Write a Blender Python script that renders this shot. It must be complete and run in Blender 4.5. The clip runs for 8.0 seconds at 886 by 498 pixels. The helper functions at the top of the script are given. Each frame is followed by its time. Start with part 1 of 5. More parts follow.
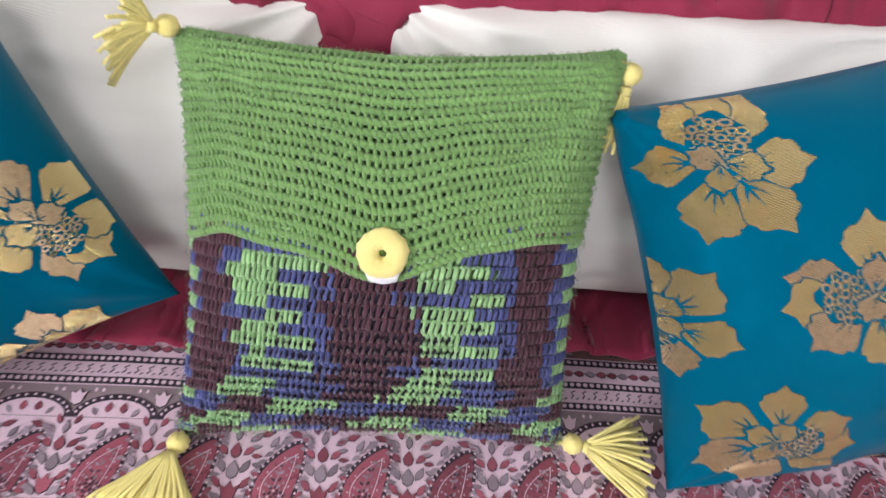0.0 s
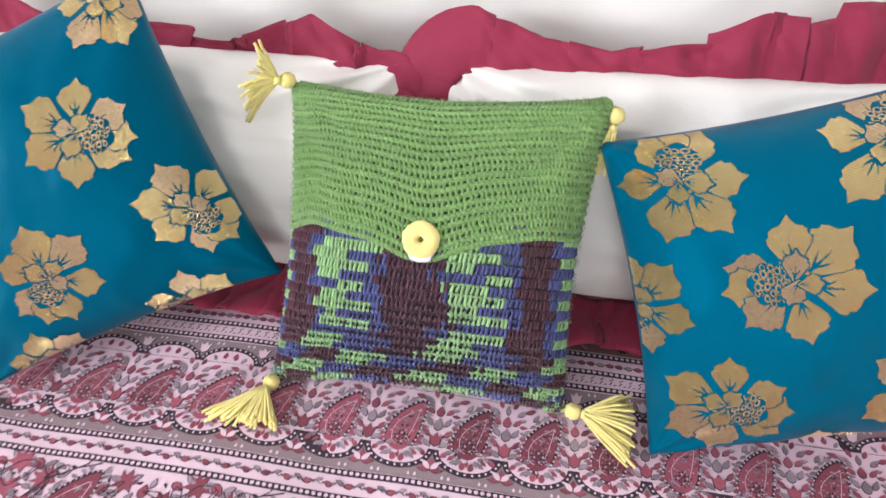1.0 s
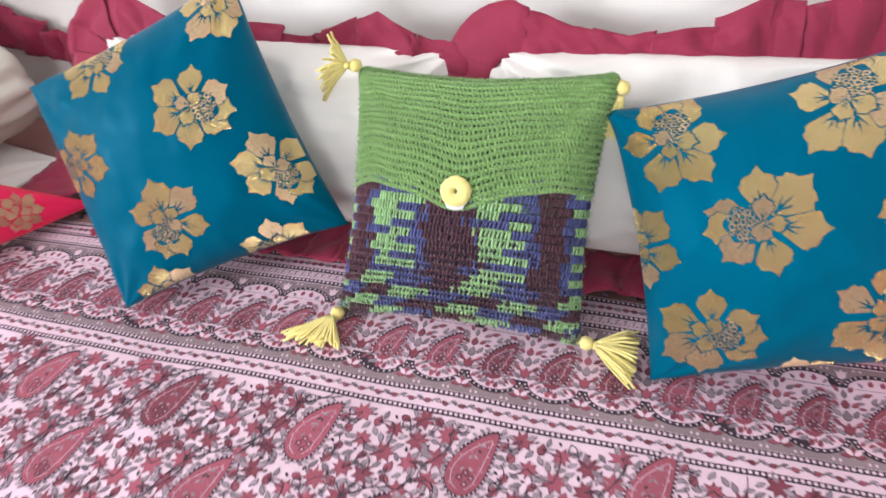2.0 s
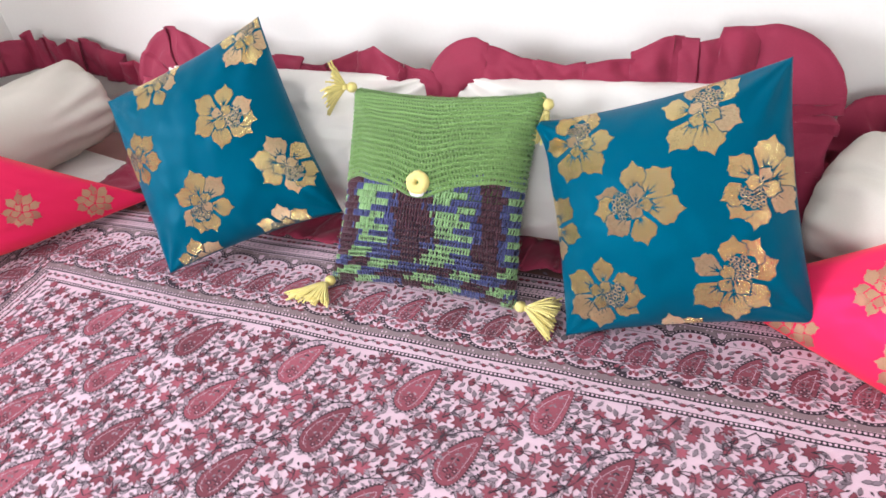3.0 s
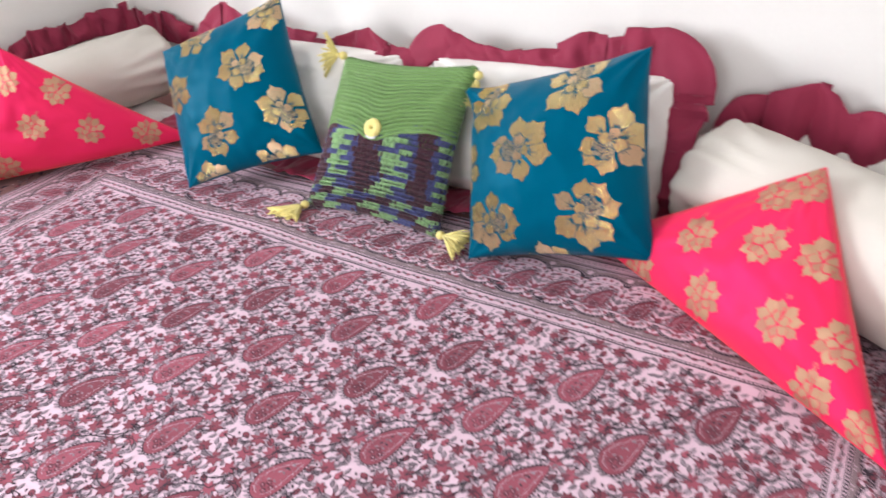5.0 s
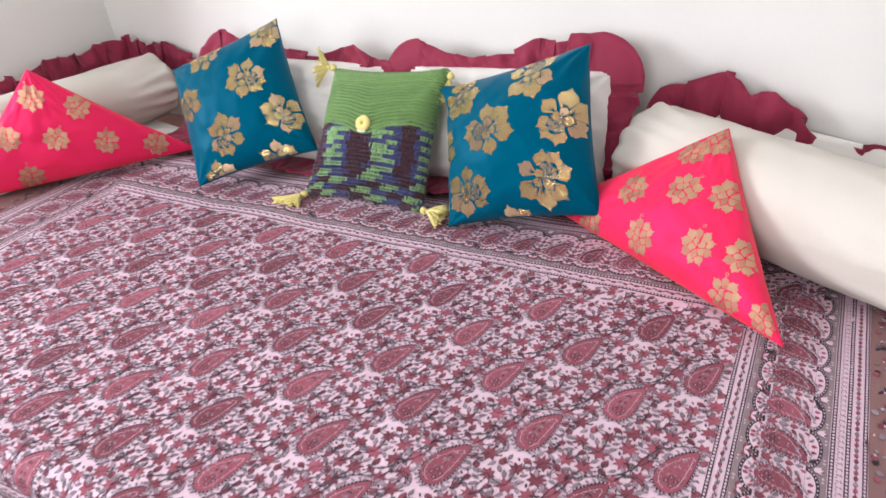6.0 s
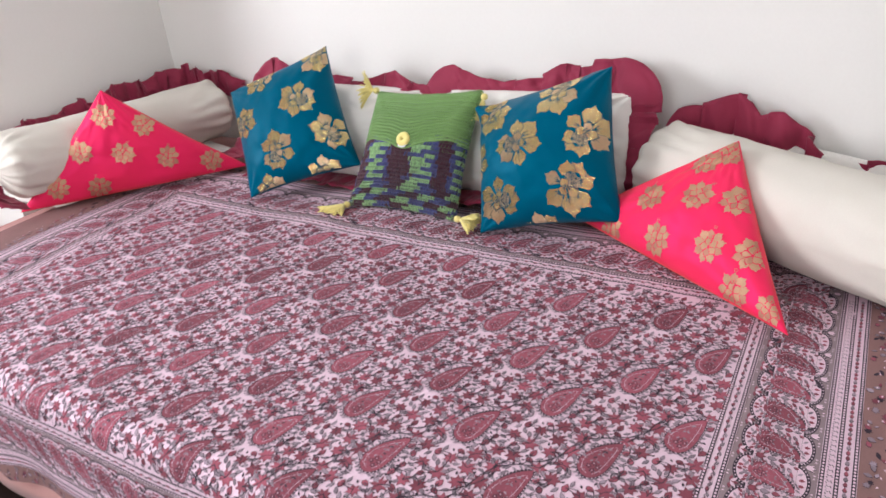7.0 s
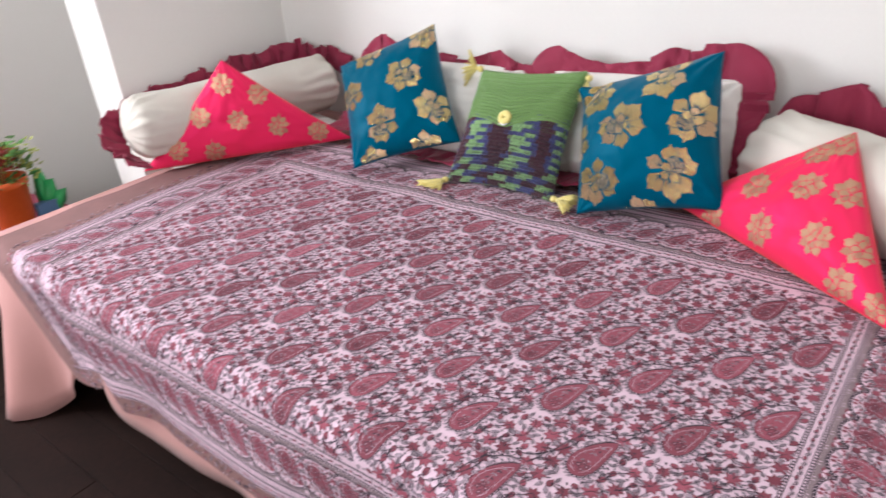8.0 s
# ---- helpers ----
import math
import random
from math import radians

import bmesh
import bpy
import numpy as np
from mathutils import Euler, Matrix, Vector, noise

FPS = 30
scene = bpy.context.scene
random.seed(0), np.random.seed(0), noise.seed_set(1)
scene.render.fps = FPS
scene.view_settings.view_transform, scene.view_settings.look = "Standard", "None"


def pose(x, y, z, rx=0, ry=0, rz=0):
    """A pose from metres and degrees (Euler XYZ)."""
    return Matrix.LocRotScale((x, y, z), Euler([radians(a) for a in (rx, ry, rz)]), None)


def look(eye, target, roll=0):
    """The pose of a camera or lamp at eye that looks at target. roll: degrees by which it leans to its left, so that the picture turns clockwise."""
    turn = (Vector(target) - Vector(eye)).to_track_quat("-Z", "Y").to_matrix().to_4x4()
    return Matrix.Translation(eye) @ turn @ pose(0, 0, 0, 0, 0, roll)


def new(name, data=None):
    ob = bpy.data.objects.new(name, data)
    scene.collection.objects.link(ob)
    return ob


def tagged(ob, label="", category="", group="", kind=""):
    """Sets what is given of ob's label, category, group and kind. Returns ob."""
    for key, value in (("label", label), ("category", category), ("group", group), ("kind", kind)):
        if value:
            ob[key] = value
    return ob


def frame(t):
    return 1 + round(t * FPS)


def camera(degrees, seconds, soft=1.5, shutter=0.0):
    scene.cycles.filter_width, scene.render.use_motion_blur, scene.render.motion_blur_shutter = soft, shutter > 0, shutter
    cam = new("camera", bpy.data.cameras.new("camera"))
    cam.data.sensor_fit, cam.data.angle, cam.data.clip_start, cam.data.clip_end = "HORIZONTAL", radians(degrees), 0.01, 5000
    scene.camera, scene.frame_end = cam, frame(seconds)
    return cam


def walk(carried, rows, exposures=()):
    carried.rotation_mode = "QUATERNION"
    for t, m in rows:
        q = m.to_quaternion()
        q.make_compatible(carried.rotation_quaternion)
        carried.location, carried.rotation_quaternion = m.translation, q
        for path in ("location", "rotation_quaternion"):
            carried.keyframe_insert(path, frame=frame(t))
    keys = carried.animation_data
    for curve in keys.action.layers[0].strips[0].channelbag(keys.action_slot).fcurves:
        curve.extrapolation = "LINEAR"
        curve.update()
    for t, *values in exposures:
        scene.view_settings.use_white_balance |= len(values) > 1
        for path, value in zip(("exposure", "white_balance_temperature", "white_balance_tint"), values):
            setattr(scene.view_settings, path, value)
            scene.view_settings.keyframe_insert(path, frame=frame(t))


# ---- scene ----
cam = camera(63.9, 8.0, shutter=0.5)
PATH = [
    (0, (0.767, -0.165, 1.113), (0.887, 1.172, -0.369), 7.5),
    (0.5, (0.81, -0.272, 1.168), (0.78, 1.147, -0.242), 2.9),
    (1, (0.868, -0.351, 1.199), (0.626, 1.107, -0.148), 0.1),
    (1.5, (0.909, -0.394, 1.22), (0.579, 1.037, -0.137), -2.7),
    (1.7, (0.927, -0.428, 1.228), (0.515, 0.991, -0.119), -4.3),
    (2.8, (1.175, -0.672, 1.318), (0.521, 0.761, 0.085), -7.5),
    (3, (1.211, -0.69, 1.327), (0.522, 0.737, 0.107), -7.8),
    (3.5, (1.346, -0.727, 1.319), (0.545, 0.687, 0.154), -6.2),
    (4, (1.491, -0.776, 1.328), (0.54, 0.563, 0.185), -6.5),
    (4.5, (1.596, -0.831, 1.322), (0.611, 0.498, 0.197), -5.8),
    (5, (1.627, -0.882, 1.314), (0.702, 0.495, 0.196), -5.2),
    (5.2, (1.652, -0.934, 1.323), (0.786, 0.486, 0.211), -5.1),
    (6.3, (1.767, -1.242, 1.311), (0.878, 0.264, 0.34), -5.7),
    (6.5, (1.779, -1.272, 1.316), (0.862, 0.237, 0.377), -6.3),
    (7, (1.81, -1.332, 1.302), (0.86, 0.177, 0.396), -5.4),
    (7.5, (1.826, -1.354, 1.293), (0.812, 0.109, 0.38), -5.1),
    (8, (1.816, -1.382, 1.294), (0.673, -0.022, 0.375), -5.3),
]
walk(cam, [(t, look(eye, target, roll)) for t, eye, target, roll in PATH],
     exposures=[(0, -0.26), (0.5, -0.16), (1.5, -0.08), (3, -0.03), (4, -0.12), (5, -0.12), (6.5, -0.30), (7.2, -0.38), (8, -0.34)])

# ---- light ----
world = bpy.data.worlds.new("sky")
scene.world = world
world.use_nodes = True
sky = world.node_tree.nodes.new("ShaderNodeTexSky")
sky.sky_type, sky.sun_disc = "NISHITA", False
sky.sun_elevation, sky.sun_rotation = radians(48), radians(215)
world.node_tree.nodes["Background"].inputs[1].default_value = 0.12
world.node_tree.links.new(sky.outputs[0], world.node_tree.nodes["Background"].inputs[0])
sun = new("sun", bpy.data.lights.new("sun", "SUN"))
sun.data.energy, sun.data.angle, sun.data.color = 2.0, radians(0.6), (1, 0.95, 0.88)
sun.matrix_world = look((-2, 2, 6), (0, -1, 0))

# room, in metres: x along the bed, y towards the wall behind it
WALL_Y, LEFT_X, FAR_X, RIGHT_X, FRONT_Y, CEIL = 0.575, -0.56, -1.6, 3.6, -4.8, 2.8
WIN_Y0, WIN_Y1, WIN_Z0, WIN_Z1 = -2.9, -1.3, 1.15, 2.45


def window_lamp(name, place, target, width, height, energy, color):
    """Daylight that fills a window's opening."""
    lamp = new(name, bpy.data.lights.new(name, "AREA"))
    lamp.data.shape, lamp.data.size, lamp.data.size_y = "RECTANGLE", width, height
    lamp.data.energy, lamp.data.color = energy, color
    lamp.matrix_world = look(place, target)
    return lamp


WIN_Y, WIN_Z = (WIN_Y0 + WIN_Y1) / 2, (WIN_Z0 + WIN_Z1) / 2
window_lamp("window_daylight", (FAR_X - 0.03, WIN_Y, WIN_Z), (FAR_X + 1, WIN_Y, WIN_Z), WIN_Y1 - WIN_Y0, WIN_Z1 - WIN_Z0, 172, (0.93, 0.935, 1.0))
# fill light in an added opening across the room, lifts the left wall
DAY_X0, DAY_X1 = 0.9, 2.3
DAY_X = (DAY_X0 + DAY_X1) / 2
window_lamp("fill_window_daylight", (DAY_X, FRONT_Y - 0.03, WIN_Z), (DAY_X, FRONT_Y + 1, WIN_Z), DAY_X1 - DAY_X0, WIN_Z1 - WIN_Z0, 78, (0.95, 0.945, 0.98))


# ---- materials ----
def material(name, color, color2=None, rough=0.8, metal=0.0, grain=400.0, patch=6.0, mix=0.5, bump=0.15, sheen=0.0, island=0.0, weave=0.0, spec=0.5, sheen_tint=(1, 1, 1), gloss_tint=(1, 1, 1)):
    """A procedural surface with colour drift at two scales and a fine relief."""
    m = bpy.data.materials.new(name)
    m.use_nodes = True
    nt = m.node_tree
    nodes, links = nt.nodes, nt.links
    bsdf = nodes["Principled BSDF"]
    bsdf.inputs["Roughness"].default_value = rough
    bsdf.inputs["Metallic"].default_value = metal
    bsdf.inputs["Specular IOR Level"].default_value = spec
    bsdf.inputs["Specular Tint"].default_value = (*gloss_tint, 1)
    if sheen:
        bsdf.inputs["Sheen Weight"].default_value = sheen
        bsdf.inputs["Sheen Roughness"].default_value = 0.5
        bsdf.inputs["Sheen Tint"].default_value = (*sheen_tint, 1)
    co = nodes.new("ShaderNodeTexCoord")
    n1 = nodes.new("ShaderNodeTexNoise")
    n1.inputs["Scale"].default_value, n1.inputs["Detail"].default_value = patch, 4
    n2 = nodes.new("ShaderNodeTexNoise")
    n2.inputs["Scale"].default_value, n2.inputs["Detail"].default_value = grain, 3
    links.new(co.outputs["Object"], n1.inputs["Vector"])
    links.new(co.outputs["Object"], n2.inputs["Vector"])
    add = nodes.new("ShaderNodeMath")
    add.operation = "MULTIPLY_ADD"
    add.inputs[1].default_value = 0.5
    links.new(n1.outputs["Fac"], add.inputs[0])
    half = nodes.new("ShaderNodeMath")
    half.operation = "MULTIPLY"
    half.inputs[1].default_value = 0.5
    links.new(n2.outputs["Fac"], half.inputs[0])
    links.new(half.outputs[0], add.inputs[2])
    ramp = nodes.new("ShaderNodeMapRange")
    ramp.inputs["From Min"].default_value, ramp.inputs["From Max"].default_value = 0.3, 0.7
    links.new(add.outputs[0], ramp.inputs["Value"])
    blend = nodes.new("ShaderNodeMix")
    blend.data_type = "RGBA"
    second = color2 or tuple(c * (1 - 0.35 * mix) for c in color)
    blend.inputs["A"].default_value, blend.inputs["B"].default_value = (*color, 1), (*second, 1)
    links.new(ramp.outputs[0], blend.inputs["Factor"])
    out = blend.outputs["Result"]
    if island:
        geo = nodes.new("ShaderNodeNewGeometry")
        span = nodes.new("ShaderNodeMapRange")
        span.inputs["To Min"].default_value, span.inputs["To Max"].default_value = 1 - island, 1 + island
        links.new(geo.outputs["Random Per Island"], span.inputs["Value"])
        hsv = nodes.new("ShaderNodeHueSaturation")
        links.new(span.outputs[0], hsv.inputs["Value"])
        links.new(out, hsv.inputs["Color"])
        out = hsv.outputs["Color"]
    links.new(out, bsdf.inputs["Base Color"])
    height = n2.outputs["Fac"]
    if weave:
        w1 = nodes.new("ShaderNodeTexWave")
        w1.inputs["Scale"].default_value, w1.inputs["Distortion"].default_value = weave, 1.0
        w1.bands_direction = "X"
        w2 = nodes.new("ShaderNodeTexWave")
        w2.inputs["Scale"].default_value, w2.inputs["Distortion"].default_value = weave, 1.0
        w2.bands_direction = "Z"
        links.new(co.outputs["Object"], w1.inputs["Vector"])
        links.new(co.outputs["Object"], w2.inputs["Vector"])
        both = nodes.new("ShaderNodeMath")
        both.operation = "ADD"
        links.new(w1.outputs["Fac"], both.inputs[0])
        links.new(w2.outputs["Fac"], both.inputs[1])
        more = nodes.new("ShaderNodeMath")
        more.operation = "ADD"
        links.new(both.outputs[0], more.inputs[0])
        links.new(n2.outputs["Fac"], more.inputs[1])
        height = more.outputs[0]
    if bump:
        b = nodes.new("ShaderNodeBump")
        b.inputs["Strength"].default_value, b.inputs["Distance"].default_value = bump, 0.002
        links.new(height, b.inputs["Height"])
        links.new(b.outputs["Normal"], bsdf.inputs["Normal"])
    return m


M_WALL = material("wall_paint", (0.84, 0.825, 0.795), (0.815, 0.80, 0.765), 0.7, grain=120, patch=1.5, bump=0.12, spec=0.25)
# darker tone for the unseen front wall, so it bounces less light
M_BEIGE = material("low_bounce_beige", (0.50, 0.46, 0.42), (0.47, 0.43, 0.39), 0.7, grain=120, patch=1.5, bump=0.12, spec=0.25)
M_CEIL = material("ceiling_paint", (0.8, 0.8, 0.79), rough=0.8, grain=90, patch=1.0, mix=0.1)
M_FLOOR = material("dark_floor_wood", (0.019, 0.008, 0.006), (0.009, 0.004, 0.003), 0.7, grain=60, patch=8, bump=0.1, spec=0.10)
M_JOINT = material("floor_joint", (0.01, 0.008, 0.007), rough=0.9)
M_SHEET = material("pink_cotton", (0.56, 0.29, 0.27), (0.50, 0.255, 0.235), 0.85, grain=700, patch=5, bump=0.1, sheen=0.1, spec=0.2)
M_GROUND = material("spread_cotton", (0.79, 0.59, 0.69), (0.74, 0.54, 0.635), 0.85, grain=600, patch=4, bump=0.2, spec=0.2)
M_GREY = material("spread_grey_print", (0.33, 0.245, 0.265), (0.27, 0.20, 0.22), 0.85, grain=500, patch=10, bump=0.2, spec=0.2)
M_BROWN = material("spread_brown_print", (0.30, 0.16, 0.155), (0.22, 0.13, 0.125), 0.85, grain=500, patch=14, bump=0.2, spec=0.2)
M_RED = material("spread_red_print", (0.35, 0.092, 0.13), (0.25, 0.072, 0.10), 0.85, grain=500, patch=60, bump=0.2, island=0.3, spec=0.2)
M_LEAF = material("spread_leaf_print", (0.35, 0.27, 0.32), (0.26, 0.20, 0.24), 0.85, grain=500, patch=30, bump=0.2, island=0.3, spec=0.2)
M_INK = material("spread_black_print", (0.036, 0.027, 0.038), (0.070, 0.050, 0.068), 0.85, grain=500, patch=30, bump=0.1, spec=0.2)
M_WHITE = material("white_cotton", (0.86, 0.84, 0.80), (0.83, 0.805, 0.755), 0.8, grain=500, patch=7, bump=0.15, sheen=0.1, weave=260, spec=0.25)
M_CREAM = material("cream_satin_cotton", (0.70, 0.665, 0.60), (0.65, 0.61, 0.54), 0.6, grain=500, patch=9, bump=0.15, spec=0.3)
M_RUFFLE = material("maroon_cotton", (0.30, 0.022, 0.062), (0.24, 0.017, 0.05), 0.7, grain=500, patch=9, bump=0.15, sheen=0.15, spec=0.3)
M_TEAL = material("teal_satin", (0.0, 0.100, 0.172), (0.0, 0.080, 0.142), 0.40, grain=900, patch=7, bump=0.05, weave=420, spec=0.18, gloss_tint=(0.0, 0.45, 0.75))
# the fine two-tone speckle is sparkle painted into the colour
M_GOLD = material("gold_brocade", (1.0, 0.83, 0.43), (0.86, 0.64, 0.29), 0.27, metal=0.85, grain=900, patch=220, bump=1.0, weave=230)
# browner copy of the same gold, for petals that miss the sheen
M_GOLD2 = material("gold_brocade_off_sheen", (0.90, 0.70, 0.44), (0.66, 0.46, 0.27), 0.36, metal=0.85, grain=900, patch=220, bump=0.9, weave=230)
M_PINK = material("hot_pink_shot_silk", (0.84, 0.024, 0.115), (0.82, 0.030, 0.090), 0.45, grain=900, patch=5, bump=0.05, weave=420, spec=0.35, sheen=0.45, sheen_tint=(1.0, 0.22, 0.04), gloss_tint=(1.0, 0.1, 0.75))
M_PGOLD = material("antique_gold_brocade", (0.66, 0.38, 0.25), (0.48, 0.26, 0.15), 0.38, metal=0.65, grain=1300, patch=35, bump=0.6)
M_PGOLD2 = material("copper_brocade", (0.58, 0.27, 0.19), (0.46, 0.20, 0.13), 0.40, metal=0.65, grain=1300, patch=35, bump=0.5)
M_GREEN = material("green_yarn", (0.195, 0.345, 0.115), (0.15, 0.285, 0.085), 0.9, grain=900, patch=12, bump=0.5, sheen=0.3, island=0.1, spec=0.15)
# darkened green under the flap: shade in the stitch gaps, put into the colour
M_INNER = material("green_gap_shade", (0.125, 0.23, 0.07), (0.09, 0.17, 0.05), 0.95, grain=400, patch=25)
M_LIME = material("lime_yarn", (0.31, 0.51, 0.23), (0.24, 0.43, 0.19), 0.9, grain=900, patch=40, bump=0.5, sheen=0.3, island=0.2, spec=0.15)
M_BLUE = material("blue_yarn", (0.085, 0.10, 0.27), (0.06, 0.07, 0.20), 0.9, grain=900, patch=40, bump=0.5, sheen=0.25, island=0.25, spec=0.15)
M_MAROON = material("brown_yarn", (0.095, 0.035, 0.05), (0.07, 0.028, 0.042), 0.9, grain=900, patch=40, bump=0.5, sheen=0.2, island=0.2, spec=0.2)
# dark colour under the body stitches, painted in as shade between them
M_DARK = material("dark_gap_shade", (0.06, 0.045, 0.08), (0.045, 0.03, 0.05), 0.95, grain=400, patch=30)
M_YELLOW = material("yellow_yarn", (0.84, 0.74, 0.30), (0.79, 0.67, 0.22), 0.85, grain=900, patch=30, bump=0.4, sheen=0.3, island=0.12, spec=0.15)
M_PAPER = material("white_plastic_tag", (0.8, 0.8, 0.82), rough=0.4)
M_WOOD = material("dark_bed_wood", (0.06, 0.03, 0.02), (0.03, 0.016, 0.011), 0.5, grain=40, patch=6)
M_METAL = material("grey_metal", (0.35, 0.35, 0.36), rough=0.4, metal=0.8)

# ---- building helpers ----
origin = {}


def thing(name, base, label, category, group="", kind=""):
    ob = new(name)
    ob.empty_display_size = 0.05
    ob.location = base
    origin[ob] = Vector(base)
    return tagged(ob, label, category, group, kind)


def put(name, verts, faces, mats, parent=None, label="", smooth=True, slots=None):
    """One mesh object from places in the world; under parent, if given."""
    base = origin[parent] if parent else Vector((0, 0, 0))
    me = bpy.data.meshes.new(name)
    arr = np.asarray(verts, dtype=float).reshape(-1, 3) - np.array(base)
    me.from_pydata(arr.tolist(), [], faces)
    for m in mats if isinstance(mats, (list, tuple)) else [mats]:
        me.materials.append(m)
    if slots is not None:
        me.polygons.foreach_set("material_index", slots)
    if smooth:
        me.polygons.foreach_set("use_smooth", [True] * len(me.polygons))
    me.update()
    ob = new(name, me)
    if parent:
        ob.parent = parent
        origin[ob] = base
    else:
        origin[ob] = Vector((0, 0, 0))
    if label:
        ob["label"] = label
    return ob


def box(name, lo, hi, mat, parent=None, bevel=0.0, label=""):
    bm = bmesh.new()
    bmesh.ops.create_cube(bm, size=1)
    for v in bm.verts:
        v.co = Vector([lo[i] + (v.co[i] + 0.5) * (hi[i] - lo[i]) for i in range(3)])
    if bevel:
        bmesh.ops.bevel(bm, geom=bm.edges[:], offset=bevel, segments=2, profile=0.5, affect="EDGES")
    base = origin[parent] if parent else Vector((0, 0, 0))
    bmesh.ops.translate(bm, verts=bm.verts, vec=-base)
    me = bpy.data.meshes.new(name)
    bm.to_mesh(me)
    bm.free()
    me.materials.append(mat)
    ob = new(name, me)
    if parent:
        ob.parent = parent
    origin[ob] = base
    if label:
        ob["label"] = label
    return ob


def grid_faces(nu, nv, wrap_u=False, start=0):
    out = []
    for j in range(nv - 1):
        for i in range(nu if wrap_u else nu - 1):
            k = (i + 1) % nu
            out.append((start + j * nu + i, start + j * nu + k, start + (j + 1) * nu + k, start + (j + 1) * nu + i))
    return out


def tube(points, radius, sides=6, verts=None, faces=None, taper=1.0):
    """Adds a round tube along points to verts and faces."""
    pts = [Vector(p) for p in points]
    start, n = len(verts), len(pts)
    for i, p in enumerate(pts):
        d = (pts[min(i + 1, n - 1)] - pts[max(i - 1, 0)]).normalized()
        a = d.cross(Vector((0.31, 0.22, 0.93))).normalized()
        b = d.cross(a)
        r = radius * (1 + (taper - 1) * i / (n - 1))
        for k in range(sides):
            w = 2 * math.pi * k / sides
            verts.append(p + a * (r * math.cos(w)) + b * (r * math.sin(w)))
    faces.extend(grid_faces(sides, n, True, start))
    faces.append(tuple(start + k for k in reversed(range(sides))))
    faces.append(tuple(start + (n - 1) * sides + k for k in range(sides)))


# ---- structure ----
floor = tagged(box("floor", (FAR_X - 0.2, FRONT_Y - 0.2, -0.12), (RIGHT_X + 0.2, WALL_Y + 0.2, -0.004), M_JOINT), "dark stained wooden plank floor", "floor", kind="structure")
tagged(box("ceiling", (FAR_X - 0.2, FRONT_Y - 0.2, CEIL), (RIGHT_X + 0.2, WALL_Y + 0.2, CEIL + 0.1), M_CEIL), "plain white painted ceiling", "ceiling", kind="structure")
tagged(box("wall_back", (FAR_X - 0.2, WALL_Y, -0.004), (RIGHT_X + 0.2, WALL_Y + 0.2, CEIL), M_WALL), "plain off-white painted wall behind the daybed", "wall", kind="structure")
tagged(box("wall_left", (LEFT_X - 0.20, -0.18, -0.004), (LEFT_X, WALL_Y, CEIL), M_WALL), "short off-white wall return beside the daybed", "wall", kind="structure")
wall_far = thing("wall_far", (FAR_X, 0, 0), "off-white wall with a wide window beyond the wall return", "wall", kind="structure")
for lo, hi in (((FRONT_Y, -0.004), (WIN_Y0, CEIL)), ((WIN_Y1, -0.004), (WALL_Y, CEIL)), ((WIN_Y0, -0.004), (WIN_Y1, WIN_Z0)), ((WIN_Y0, WIN_Z1), (WIN_Y1, CEIL))):
    box("wall_panel", (FAR_X - 0.2, lo[0], lo[1]), (FAR_X, hi[0], hi[1]), M_WALL, wall_far)
tagged(box("wall_right", (RIGHT_X, FRONT_Y, -0.004), (RIGHT_X + 0.2, WALL_Y, CEIL), M_WALL), "plain off-white side wall", "wall", kind="structure")
# unseen wall that closes the room; its beige keeps the fill light down
wall_front = thing("wall_front", (0, FRONT_Y, 0), "unseen wall across the room, beige to cut bounce light, with an added window", "wall", kind="structure")
for lo, hi in (((FAR_X - 0.2, -0.004), (DAY_X0, CEIL)), ((DAY_X1, -0.004), (RIGHT_X + 0.2, CEIL)), ((DAY_X0, -0.004), (DAY_X1, WIN_Z0)), ((DAY_X0, WIN_Z1), (DAY_X1, CEIL))):
    box("wall_panel", (lo[0], FRONT_Y - 0.2, lo[1]), (hi[0], FRONT_Y, hi[1]), M_BEIGE, wall_front)

window_1 = thing("window_1", (FAR_X - 0.12, WIN_Y, WIN_Z0), "wide white-framed window that lets the daylight in", "window", kind="structure")
for lo, hi in (((WIN_Y0, WIN_Z0), (WIN_Y1, WIN_Z0 + 0.05)), ((WIN_Y0, WIN_Z1 - 0.05), (WIN_Y1, WIN_Z1)), ((WIN_Y0, WIN_Z0 + 0.05), (WIN_Y0 + 0.05, WIN_Z1 - 0.05)),
               ((WIN_Y1 - 0.05, WIN_Z0 + 0.05), (WIN_Y1, WIN_Z1 - 0.05)), ((WIN_Y - 0.03, WIN_Z0 + 0.05), (WIN_Y + 0.03, WIN_Z1 - 0.05))):
    box("window_frame", (FAR_X - 0.16, lo[0], lo[1]), (FAR_X - 0.10, hi[0], hi[1]), M_CEIL, window_1, 0.004)

# added window, unseen, only there to frame the fill lamp
fill_window = thing("fill_window", (DAY_X, FRONT_Y - 0.12, WIN_Z0), "added white-framed window for fill light in the unseen wall", "window", kind="structure")
for lo, hi in (((DAY_X0, WIN_Z0), (DAY_X1, WIN_Z0 + 0.05)), ((DAY_X0, WIN_Z1 - 0.05), (DAY_X1, WIN_Z1)), ((DAY_X0, WIN_Z0 + 0.05), (DAY_X0 + 0.05, WIN_Z1 - 0.05)),
               ((DAY_X1 - 0.05, WIN_Z0 + 0.05), (DAY_X1, WIN_Z1 - 0.05))):
    box("window_frame", (lo[0], FRONT_Y - 0.16, lo[1]), (hi[0], FRONT_Y - 0.10, hi[1]), M_CEIL, fill_window, 0.004)

